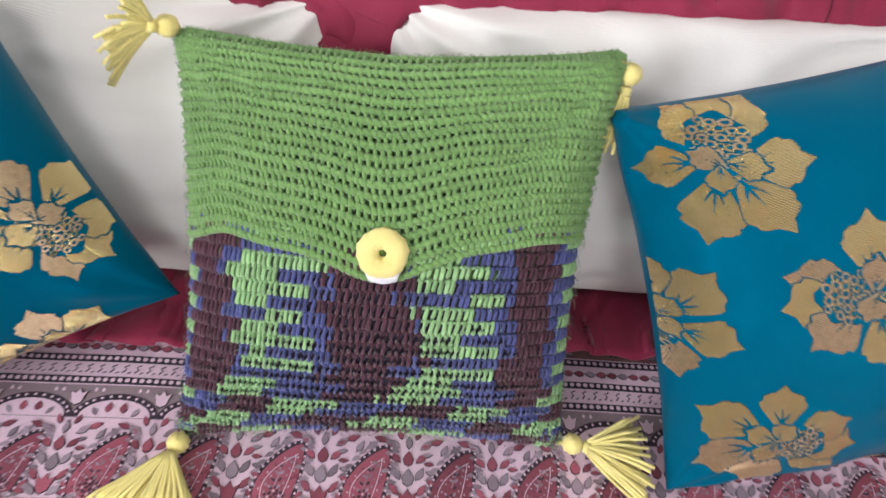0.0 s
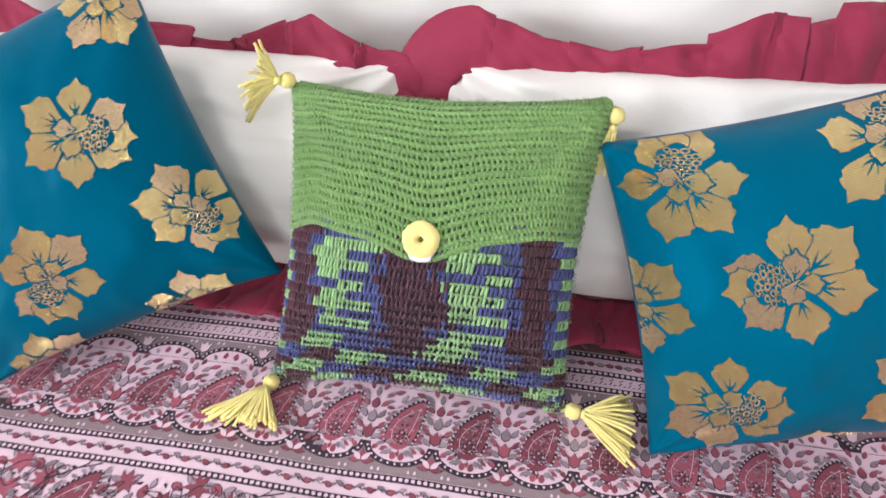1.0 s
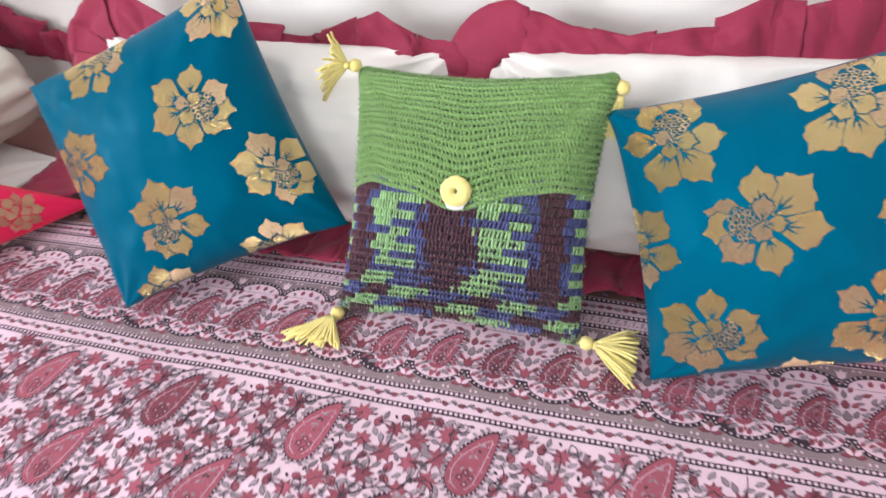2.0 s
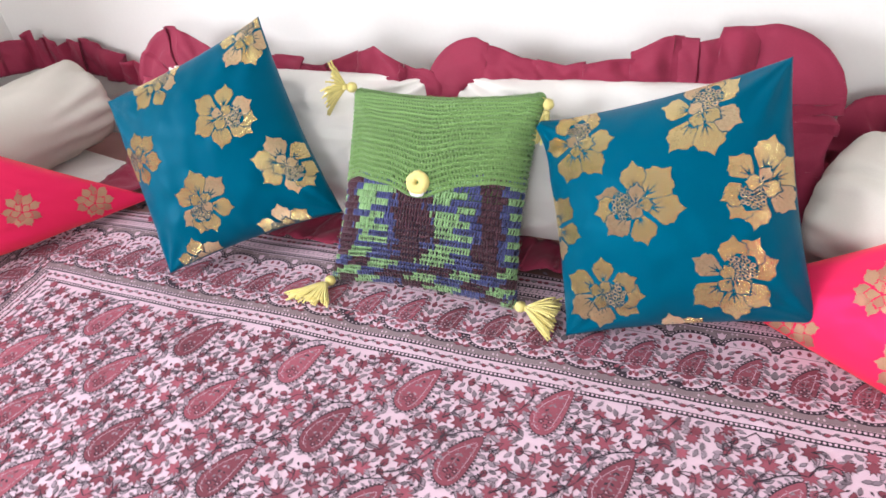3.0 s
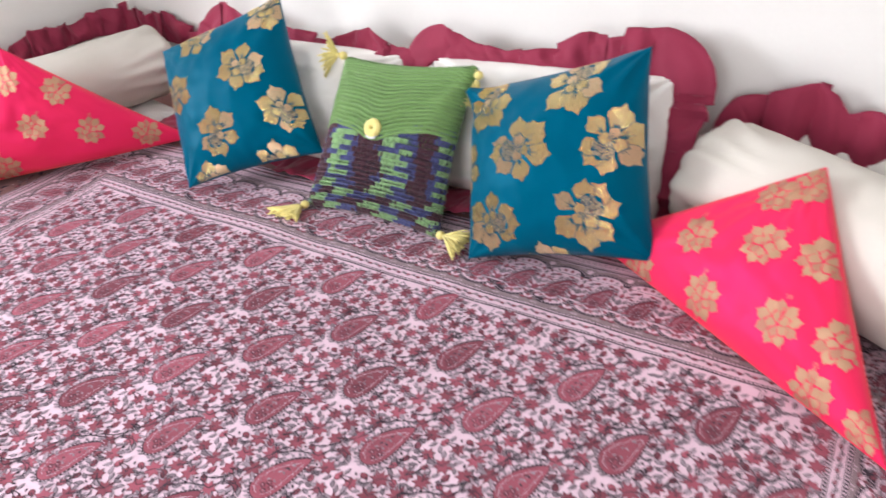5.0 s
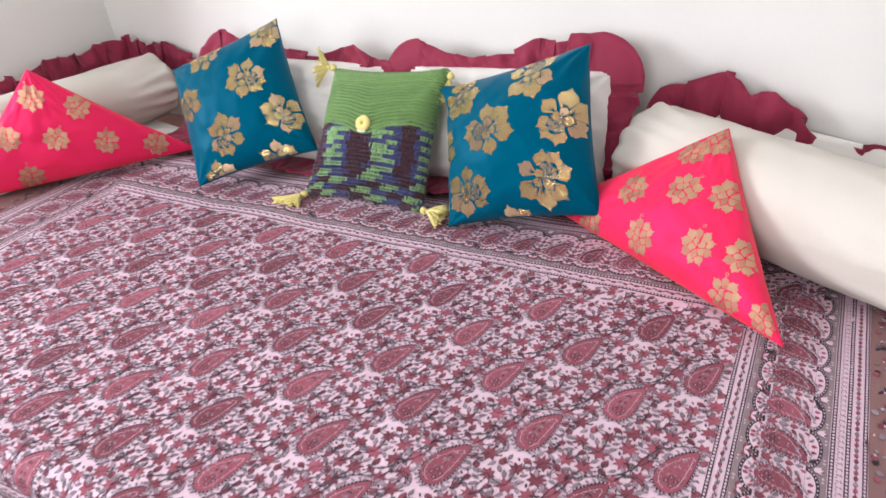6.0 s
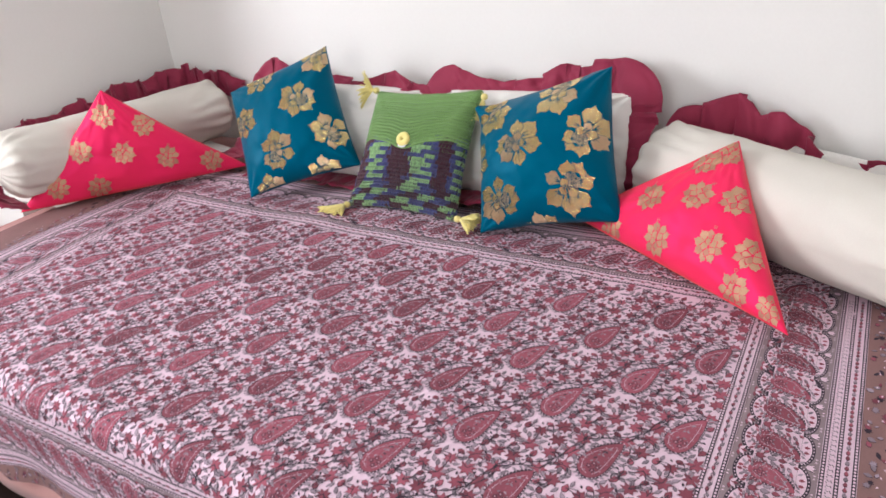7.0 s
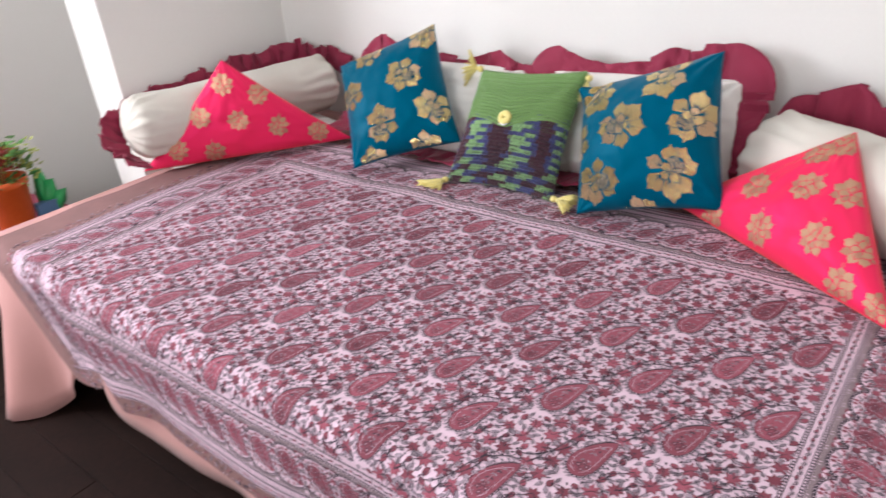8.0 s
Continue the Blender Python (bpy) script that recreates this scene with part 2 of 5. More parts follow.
# ---- daybed ----
BED_X0, BED_X1, BED_FRONT, TOP = -0.40, 2.12, -0.82, 0.5


def ripple(x, y, k, amp):
    return amp * noise.noise(Vector((x * k, y * k, 3.7)))


def rise(x, y):
    """The soft unevenness of the mattress top."""
    return ripple(x, y, 3.0, 0.007) + ripple(x + 9, y, 9.0, 0.003) + ripple(x + 1.2 * y, y * 0.6, 15.0, 0.0011)


FOLD, FR = 0.775, 0.045


def spread(s, t, off=0.0):
    """A place on the bedspread: s along the bed, t from the back border towards and over the front edge."""
    arc = FR * math.pi / 2
    if t < FOLD:
        p, n = Vector((s, -t, TOP + rise(s, -t))), Vector((0, 0, 1))
    elif t < FOLD + arc:
        a = (t - FOLD) / FR
        p = Vector((s, -(FOLD + FR * math.sin(a)), TOP + rise(s, -FOLD) - FR * (1 - math.cos(a))))
        n = Vector((0, -math.sin(a), math.cos(a)))
    else:
        d = t - FOLD - arc
        p = Vector((s, -(FOLD + FR) - 0.012 * math.sin(s * 11 + 1.3 * math.sin(s * 5)) * min(1, d / 0.2), TOP + rise(s, -FOLD) - FR - d))
        n = Vector((0, -1, 0))
    d = max(0.0, t - FOLD)
    p.x += 1.15 * d * max(0.0, 1 - (s + 0.3) / 0.8)
    return p + n * off


S0, S1, T0, T1 = -0.345, 2.02, -0.30, 1.10
FIELD_S, FIELD_T, SLIM = 1.694, 0.86, 0.81


def daybed():
    bed = thing("daybed", (0.86, -0.1, 0), "low daybed with a mattress covered in pink cotton", "bed")
    box("bed_base", (BED_X0 + 0.10, -0.66, 0.16), (BED_X1 - 0.05, WALL_Y - 0.01, 0.30), M_WOOD, bed, 0.006, "dark wooden bed base")
    for x in (BED_X0 + 0.15, BED_X1 - 0.12):
        for y in (-0.62, 0.48):
            box("leg", (x - 0.03, y - 0.03, 0), (x + 0.03, y + 0.03, 0.16), M_METAL, bed, 0.004, "grey metal bed leg")
    box("mattress", (BED_X0 + 0.02, BED_FRONT + 0.035, 0.30), (BED_X1, WALL_Y - 0.005, TOP - 0.016), M_SHEET, bed, 0.025)
    return bed


daybed()


def bed_sheet():
    """The pink under-sheet: the top, and a skirt that hangs unevenly over the front and the left end."""
    n = 90
    pts = []
    for i in range(n + 1):
        pts.append((BED_X1 + (BED_X0 - BED_X1) * i / n, BED_FRONT + 0.02, 0, -1))
    for k in range(1, 6):
        a = math.pi / 2 * k / 6
        pts.append((BED_X0 - 0.03 * math.sin(a) , BED_FRONT + 0.02 + 0.03 * (1 - math.cos(a)), -math.sin(a), -math.cos(a)))
    for i in range(41):
        pts.append((BED_X0 - 0.03, BED_FRONT + 0.05 + (WALL_Y - 0.02 - BED_FRONT - 0.05) * i / 40, -1, 0))
    verts, cols = [], len(pts)
    rows = 12
    for j in range(rows + 1):
        for i, (x, y, nx, ny) in enumerate(pts):
            hem = 0.115 + 0.02 * math.sin(x * 9)
            if ny < -0.5:
                hem += 0.10 * math.exp(-((x - 0.07) / 0.10) ** 2) - 0.09 * max(0, min(1, (-0.02 - x) / 0.15))
            else:
                hem = 0.02
            top = TOP - 0.008
            f = j / rows
            if j <= 4:
                a = math.pi / 2 * j / 4
                out, z = -0.03 + 0.03 * math.sin(a), top - 0.03 * (1 - math.cos(a))
            else:
                g = (j - 4) / (rows - 4)
                z = top - 0.03 - g * (top - 0.03 - hem)
                out = 0.014 * g * math.sin(x * 17 + y * 13 + 2 * math.sin(x * 7)) + 0.01 * g
                if ny < -0.5 and x < 0.0:
                    out += 0.13 * g * math.exp(-((x + 0.25) / 0.10) ** 2)
            verts.append((x + nx * out, y + ny * out, z + (rise(x, y) if j == 0 else 0)))
    faces = grid_faces(cols, rows + 1)
    base = len(verts)
    gx, gy = 50, 30
    for j in range(gy + 1):
        for i in range(gx + 1):
            x = BED_X0 + (BED_X1 - BED_X0) * i / gx
            y = BED_FRONT + 0.05 + (WALL_Y - 0.005 - BED_FRONT - 0.05) * j / gy
            verts.append((x, y, TOP - 0.008 + rise(x, y)))
    faces += grid_faces(gx + 1, gy + 1, False, base)
    ob = put("bed_sheet", verts, faces, M_SHEET)
    tagged(ob, "plain pink cotton bed sheet hanging over the daybed edge", "bed sheet")
    solid = ob.modifiers.new("thickness", "SOLIDIFY")
    solid.thickness = 0.002
    return ob


bed_sheet()


def band(e):
    """Which ground colour the cloth has, e metres outside its printed field."""
    if e < 0.038:
        return 0
    if e < 0.076:
        return 1
    if e < 0.152:
        return 0
    if e < 0.186:
        return 1
    if e < 0.247:
        return 0
    return 2


def outside(s, t):
    return max(-s / SLIM, (s - FIELD_S) / SLIM, -t, (t - FIELD_T) * 1.25)


def bedspread():
    cuts = (0.0, 0.038, 0.076, 0.152, 0.186, 0.247)

    def lines(lo, hi, extra, step):
        vals = sorted(set([round(v, 4) for v in np.arange(lo, hi, step)] + [round(v, 4) for v in extra if lo < v < hi] + [hi]))
        keep = [vals[0]]
        for v in vals[1:]:
            if v - keep[-1] > 0.0015:
                keep.append(v)
        return keep

    ss = lines(S0, S1, [-c * SLIM for c in cuts] + [FIELD_S + c * SLIM for c in cuts], 0.0075)
    ts = lines(T0, T1, [-c for c in cuts] + [FIELD_T + c / 1.25 for c in cuts], 0.0065)
    verts = [spread(s, t) for t in ts for s in ss]
    faces, slots = grid_faces(len(ss), len(ts)), []
    for j in range(len(ts) - 1):
        for i in range(len(ss) - 1):
            slots.append(band(outside((ss[i] + ss[i + 1]) / 2, (ts[j] + ts[j + 1]) / 2)))
    flipped = [tuple(reversed(f)) for f in faces]
    ob = thing("bedspread", (0.86, -0.1, TOP), "block-printed cotton bedspread with maroon paisleys and floral borders", "bedspread")
    put("cloth", verts, flipped, [M_GROUND, M_GREY, M_BROWN], ob, slots=slots)
    return ob


bedspread_thing = bedspread()


# ---- cushions ----
class Cushion:
    """A stuffed square between four corners: its front and back, and the places on them."""

    def __init__(self, bl, br, tr, tl, front, back, dent=0.06, power=0.42, crease=0.004, seed=1.0, sag=0.0, ear=0.0):
        self.c = [Vector(p) for p in (bl, br, tr, tl)]
        self.front, self.back, self.dent, self.power, self.crease, self.seed, self.sag, self.ear = front, back, dent, power, crease, seed, sag, ear
        self.n = (self.c[2] - self.c[0]).cross(self.c[3] - self.c[1]).normalized()
        if self.n.y > 0 and abs(self.n.y) > 0.1:
            self.n = -self.n

    def at(self, u, v, side=1, off=0.0):
        a, b = 2 * u - 1, 2 * v - 1
        a2, b2 = a * (1 - self.dent * (1 - b * b)), b * (1 - self.dent * (1 - a * a))
        p, q = (a2 + 1) / 2, (b2 + 1) / 2
        c = self.c
        flat = (c[0] * (1 - p) + c[1] * p) * (1 - q) + (c[3] * (1 - p) + c[2] * p) * q
        full = (max(0.0, 1 - a * a) * max(0.0, 1 - b * b)) ** self.power
        full *= 1 - self.sag * b
        wr = noise.noise(Vector((u * 5, v * 5, self.seed * 7.1))) + 0.5 * noise.noise(Vector((u * 13, v * 11, self.seed * 3.3)))
        rim = 1 - abs(a * b)
        for cu, cv in ((0, 0), (1, 0), (1, 1), (0, 1)):
            d = math.hypot(u - cu, v - cv)
            if d < 0.6:
                wr += 0.55 * math.exp(-((d - 0.12) / 0.2) ** 2) * math.sin(math.atan2(abs(v - cv), abs(u - cu) + 1e-6) * 11 + self.seed * 5 + cu * 2 + cv)
        t = (self.front if side > 0 else self.back) * full + self.crease * wr * min(1, full * 2.5)
        ears = self.crease * 1.2 * noise.noise(Vector((u * 9, v * 9, self.seed))) * (1 - rim)
        if self.ear:
            d = math.hypot(u, 1 - v)
            t += self.ear * (math.exp(-(d / 0.075) ** 2) * min(1, d / 0.03) - 0.45 * math.exp(-((d - 0.17) / 0.05) ** 2) * min(1, full * 3))
        return flat + self.n * (side * t + ears + off)

    def grid(self, x, y):
        """u and v of a place x, y metres from the middle, in the cushion's plane."""
        c = self.c
        e1, e2 = (c[1] - c[0] + c[2] - c[3]) / 2, (c[3] - c[0] + c[2] - c[1]) / 2
        return 0.5 + x / e1.length, 0.5 + y / e2.length

    def plan(self, u, v):
        c = self.c
        return (u - 0.5) * ((c[1] - c[0] + c[2] - c[3]) / 2).length, (v - 0.5) * ((c[3] - c[0] + c[2] - c[1]) / 2).length

    def normal(self, u, v):
        e = 0.004
        du = self.at(min(1, u + e), v) - self.at(max(0, u - e), v)
        dv = self.at(u, min(1, v + e)) - self.at(u, max(0, v - e))
        n = du.cross(dv)
        n = n.normalized() if n.length > 1e-12 else self.n.copy()
        return n if n.dot(self.n) > 0 else -n

    def on(self, u, v, off):
        u, v = min(0.995, max(0.005, u)), min(0.995, max(0.005, v))
        return self.at(u, v) + self.normal(u, v) * off

    def around(self, s, t):
        """A place by even steps over the front; past 0 and 1 it goes on round the rim to the back."""
        side = 1
        if s < 0 or s > 1:
            s, side = (-s if s < 0 else 2 - s), -side
        if t < 0 or t > 1:
            t, side = (-t if t < 0 else 2 - t), -side
        ease = lambda x: 0.40 * (0.5 - 0.5 * math.cos(math.pi * x)) + 0.60 * x
        return self.at(ease(s), ease(t), side)

    def cloth(self, s, t, off):
        e = 0.012
        du, dv = self.around(s + e, t) - self.around(s - e, t), self.around(s, t + e) - self.around(s, t - e)
        n = du.cross(dv)
        n = n.normalized() if n.length > 1e-12 else self.n
        if self.flip is None:
            self.flip = 1 if (self.around(0.51, 0.5) - self.around(0.49, 0.5)).cross(self.around(0.5, 0.51) - self.around(0.5, 0.49)).dot(self.n) > 0 else -1
        return self.around(s, t) + n * (off * self.flip)

    flip = None

    def shell(self, n=72):
        ticks = [0.5 - 0.5 * math.cos(math.pi * i / n) * (1 - 0.0) for i in range(n + 1)]
        ticks = [0.35 * k + 0.65 * i / n for i, k in enumerate(ticks)]
        verts = [self.at(u, v, 1) for v in ticks for u in ticks] + [self.at(u, v, -1) for v in ticks for u in ticks]
        m = n + 1
        front = grid_faces(m, m)
        out = self.at(0.5, 0.5, 1) - self.at(0.5, 0.5, -1)
        e1, e2 = self.c[1] - self.c[0], self.c[3] - self.c[0]
        if e1.cross(e2).dot(out) < 0:
            front = [tuple(reversed(f)) for f in front]
        back = [tuple(k + m * m for k in reversed(f)) for f in front]
        # one rim: the back's border uses the front's
        same = {}
        for i in range(m):
            for k in (i, (m - 1) * m + i, i * m, i * m + m - 1):
                same[k + m * m] = k
        back = [tuple(same.get(k, k) for k in f) for f in back]
        return verts, front + back


class Wedge(Cushion):
    """A stuffed triangle between two low corners and a top corner."""

    def __init__(self, left, right, top, front, back, dent=0.05, crease=0.004, seed=1.0):
        self.c = [Vector(p) for p in (left, right, top, top)]
        self.front, self.back, self.dent, self.power, self.crease, self.seed, self.sag = front, back, dent, 0.42, crease, seed, 0.0
        a, b, c = Vector(left), Vector(right), Vector(top)
        self.n = (b - a).cross(c - a).normalized()

    def grid(self, x, y):
        a, b, c = self.c[0], self.c[1], self.c[2]
        e1 = (b - a).normalized()
        k = (c - a).dot(e1)
        h = ((c - a) - e1 * k).length
        v = min(0.985, max(0.012, y / h))
        return (x - v * k) / (b - a).length / (1 - v), v

    def plan(self, l2, l3):
        """Metres in the plane from the two weights of the right and the top corner."""
        a, b, c = self.c[0], self.c[1], self.c[2]
        e1 = (b - a).normalized()
        k = (c - a).dot(e1)
        return l2 * (b - a).length + l3 * k, l3 * ((c - a) - e1 * k).length

    def at(self, u, v, side=1, off=0.0):
        a, b, c = self.c[0], self.c[1], self.c[2]
        l1, l2, l3 = (1 - v) * (1 - u), (1 - v) * u, v
        flat = a * l1 + b * l2 + c * l3
        mid = (a + b + c) / 3
        flat = flat + (mid - flat) * self.dent * 4 * (l1 * l2 * 0.0 + l2 * l3 + l1 * l3) * 0.6
        full = (27 * max(0, l1 * l2 * l3)) ** self.power
        wr = noise.noise(Vector((u * 5, v * 5, self.seed * 7.1))) + 0.5 * noise.noise(Vector((u * 13, v * 11, self.seed * 3.3)))
        t = (self.front if side > 0 else self.back) * full + self.crease * wr * min(1, full * 2.5)
        return flat + self.n * (side * t + off)


def stuffed(name, shape, mat, label, category, group="", part_name="cover"):
    low = min(shape.c, key=lambda p: p.z)
    ob = thing(name, (sum(p.x for p in shape.c) / 4, sum(p.y for p in shape.c) / 4, low.z), label, category, group)
    verts, faces = shape.shell(128)
    put(part_name, verts, faces, mat, ob)
    return ob


def frill(path, parent, width, pleat=0.036, amp=0.010, label="", seed=1):
    """A strip of uneven pressed pleats along path: rows of place, way out, way up, and width factor."""
    rnd = random.Random(seed)
    n = len(path)
    pts = [Vector(r[0]) for r in path]
    length = [0.0]
    for i in range(1, n):
        length.append(length[-1] + (pts[i] - pts[i - 1]).length)
    total = length[-1]
    stops = [0.0]
    while stops[-1] < total:
        stops.append(stops[-1] + pleat * rnd.choice((0.35, 0.5, 0.8, 1.2, 1.9, 2.4)) * rnd.uniform(0.8, 1.2))
    stops[-1] = total
    rows, verts, count, way, last = 10, [], 0, 1, 1.0
    for q in range(len(stops) - 1):
        s0, s1 = stops[q], stops[q + 1]
        tall, slope, lift, lean = rnd.uniform(0.84, 1.10), rnd.uniform(-0.12, 0.12), rnd.uniform(0.5, 1.4), rnd.uniform(-0.15, 0.15)
        curl = rnd.uniform(-0.2, 0.5)
        way = -way if rnd.random() < 0.75 else way
        if rnd.random() < 0.45 and q:
            tall, slope = last, rnd.uniform(-0.05, 0.05)
        last = tall + slope * 0.5
        many = max(11, int((s1 - s0) / 0.0018))
        for f in [0.5 - 0.5 * math.cos(math.pi * i / many) for i in range(many + 1)]:
            s = s0 + (s1 - s0) * f
            k = min(max(j for j in range(n) if length[j] <= s + 1e-9), n - 2)
            h = (s - length[k]) / max(1e-9, length[k + 1] - length[k])
            p = pts[k].lerp(pts[k + 1], h)
            out = Vector(path[k][1]).normalized().lerp(Vector(path[k + 1][1]).normalized(), h).normalized()
            up = Vector(path[k][2]).lerp(Vector(path[k + 1][2]), h).normalized()
            along = (pts[k + 1] - pts[k]).normalized()
            w = width * (path[k][3] * (1 - h) + path[k + 1][3] * h) * (tall + slope * (f - 0.5))
            over = 0.06 * (f - 0.5) * (s1 - s0) / pleat
            for r in range(rows):
                g = r / (rows - 1)
                swing = amp * way * (0.35 + 0.65 * g) * (f - 0.5) + 0.45 * amp * g * math.sin(math.pi * f) * curl * 2
                swing += 0.013 * noise.noise(Vector((s * 26, g * 1.6, seed * 3.1))) + 0.006 * noise.noise(Vector((s * 62 + g * 3, g * 3.0, seed * 1.7)))
                verts.append(p + out * (w * g * (1 + 0.10 * noise.noise(Vector((s * 22, seed * 2.0, 8)))) - 0.006 * curl * g * g) + up * swing + along * (w * g * (lean * 0.5 + over)))
            count += 1
    ob = put("ruffle", verts, grid_faces(rows, count), M_RUFFLE, parent, label or "pleated maroon cotton ruffle")
    solid = ob.modifiers.new("thickness", "SOLIDIFY")
    solid.thickness = 0.0014
    return ob


def edge_path(a, b, out, up, *widths):
    """Even steps from a to b, with the width factors spread along it."""
    a, b, n = Vector(a), Vector(b), 12
    rows = []
    for i in range(n + 1):
        x = i / n * (len(widths) - 1)
        k = min(int(x), len(widths) - 2)
        rows.append((a.lerp(b, i / n), out, up, widths[k] + (widths[k + 1] - widths[k]) * (x - k)))
    return rows


# white pillows against the wall
def white_pillow(bl, br, tr, tl, seed, left_w, top_w, right_w, label):
    shape = Cushion(bl, br, tr, tl, 0.085, 0.04, 0.006, 0.44, 0.012, seed)
    ob = stuffed("pillow", shape, M_WHITE, label, "pillow", "pillows along the wall", "case")
    c = shape.c
    across, upward, face = (c[1] - c[0]).normalized(), (c[3] - c[0]).normalized(), shape.n
    fan = 6
    turn = 0.034
    path = edge_path(c[0], c[3] - upward * turn, -across, face, *left_w)
    for k in range(1, fan):
        a = math.pi / 2 * k / fan
        way = upward * math.sin(a) - across * math.cos(a)
        path.append((c[3] + (across - upward + way) * turn, way, face, left_w[-1] + (top_w[0] - left_w[-1]) * k / fan))
    path += edge_path(c[3] + across * turn, c[2] - across * turn, upward, face, *top_w)
    for k in range(1, fan):
        a = math.pi / 2 * k / fan
        way = upward * math.cos(a) + across * math.sin(a)
        path.append((c[2] + (way - across - upward) * turn, way, face, top_w[-1] + (right_w[0] - top_w[-1]) * k / fan))
    path += edge_path(c[2] - upward * turn, c[1], across, face, *right_w)
    path = [(p + face * 0.010 - o.normalized() * 0.014, o, u, w) for p, o, u, w in path]
    frill(path, ob, 0.076, seed=seed)
    flat = Vector((0, -1, 0.02))
    low = [(p + Vector((0, -0.006, 0.004)), o, u, w) for p, o, u, w in edge_path(c[0], c[1], flat, Vector((0, 0, 1)), 1.3, 1.3)]
    frill(low, ob, 0.075, amp=0.005, seed=seed + 30)
    return ob


white_pillow((0.08, 0.33, 0.512), (0.700, 0.33, 0.512), (0.690, 0.455, 0.768), (0.07, 0.45, 0.768), 1, (0.9, 1.25), (1.1, 0.5, 0.55, 0.45, 0.35, 0.85, 0.30), (0.5, 0.6),
             "white cotton pillow with maroon ruffle leaning on the wall")
white_pillow((0.75, 0.335, 0.512), (1.325, 0.345, 0.512), (1.303, 0.470, 0.785), (0.737, 0.455, 0.772), 2, (0.7, 1.0), (1.10, 0.65, 0.45, 0.72, 1.05, 1.26, 1.32), (1.12, 1.05),
             "white cotton pillow with wide maroon ruffle leaning on the wall")


def bolster(a, b, r, label, seed):
    """A round bolster from end to end, with gathered ends."""
    a, b = Vector(a), Vector(b)
    d = (b - a).normalized()
    e1 = d.cross(Vector((0, 0, 1))).normalized()
    e2 = e1.cross(d)
    ob = thing("bolster", ((a + b) / 2 - Vector((0, 0, r))), label, "bolster", "bolsters")
    length, sides = (b - a).length, 96
    rings = []
    cap = 0.055
    for i in range(13):
        w = math.pi / 2 * i / 12
        rings.append((cap * (1 - math.sin(w)) - 0.0, r * (1 - (1 - math.cos(w)) ** 1.0) if i < 12 else 0.006, i / 12))
    rings.reverse()
    prof = []
    for x, rad, g in rings:
        prof.append((x, max(rad, 0.006), g))
    m = 26
    body = [(cap + (length - 2 * cap) * i / m, r, 0.0) for i in range(1, m)]
    full = prof + body + [(length - x, rad, g) for x, rad, g in reversed(prof)]
    verts = []
    for x, rad, g in full:
        for k in range(sides):
            w = 2 * math.pi * k / sides
            pleat = 1 + (0.05 * math.sin(w * 17 + seed) + 0.03 * math.sin(w * 29 + 2 * seed)) * g * (1 - 0.6 * max(0, g - 0.8) / 0.2)
            near = max(0, 1 - min(x, length - x) / 0.20)
            fold = 0.017 * (0.45 + 0.9 * noise.noise(Vector((w * 1.7, x * 3, seed * 5)))) * math.sin(w * 12 + 6 * noise.noise(Vector((x * 7, w, seed)))) * near + 0.0035 * noise.noise(Vector((x * 16 + w * 2, w * 3.0, seed * 4)))
            soft = 0.006 * noise.noise(Vector((x * 5, math.cos(w) * 1.2, math.sin(w) * 1.2 + seed * 9)))
            flat = 1 - 0.05 * max(0, -math.sin(w))
            q = rad * pleat * flat + (fold + soft) * (1 - g)
            verts.append(a + d * x + e1 * (q * math.cos(w)) + e2 * (q * math.sin(w)))
    cut, last = 8, len(full)
    put("cover", verts[cut * sides:(last - cut) * sides], grid_faces(sides, last - 2 * cut, True), M_CREAM, ob)
    for lo, hi in ((0, cut + 1), (last - cut - 1, last)):
        faces = grid_faces(sides, hi - lo, True)
        faces.append(tuple(reversed(range(sides))) if lo == 0 else tuple((hi - lo - 1) * sides + k for k in range(sides)))
        put("gathered_end", verts[lo * sides:hi * sides], faces, M_CREAM, ob)
    return ob


bolster((1.372, 0.425, 0.614), (2.05, 0.062, 0.616), 0.121, "plump cream cotton bolster with gathered ends by the wall", 1.0)
bolster((-0.395, -0.29, 0.656), (-0.250, 0.50, 0.640), 0.103, "cream cotton bolster lying on a flat ruffled pillow", 2.0)


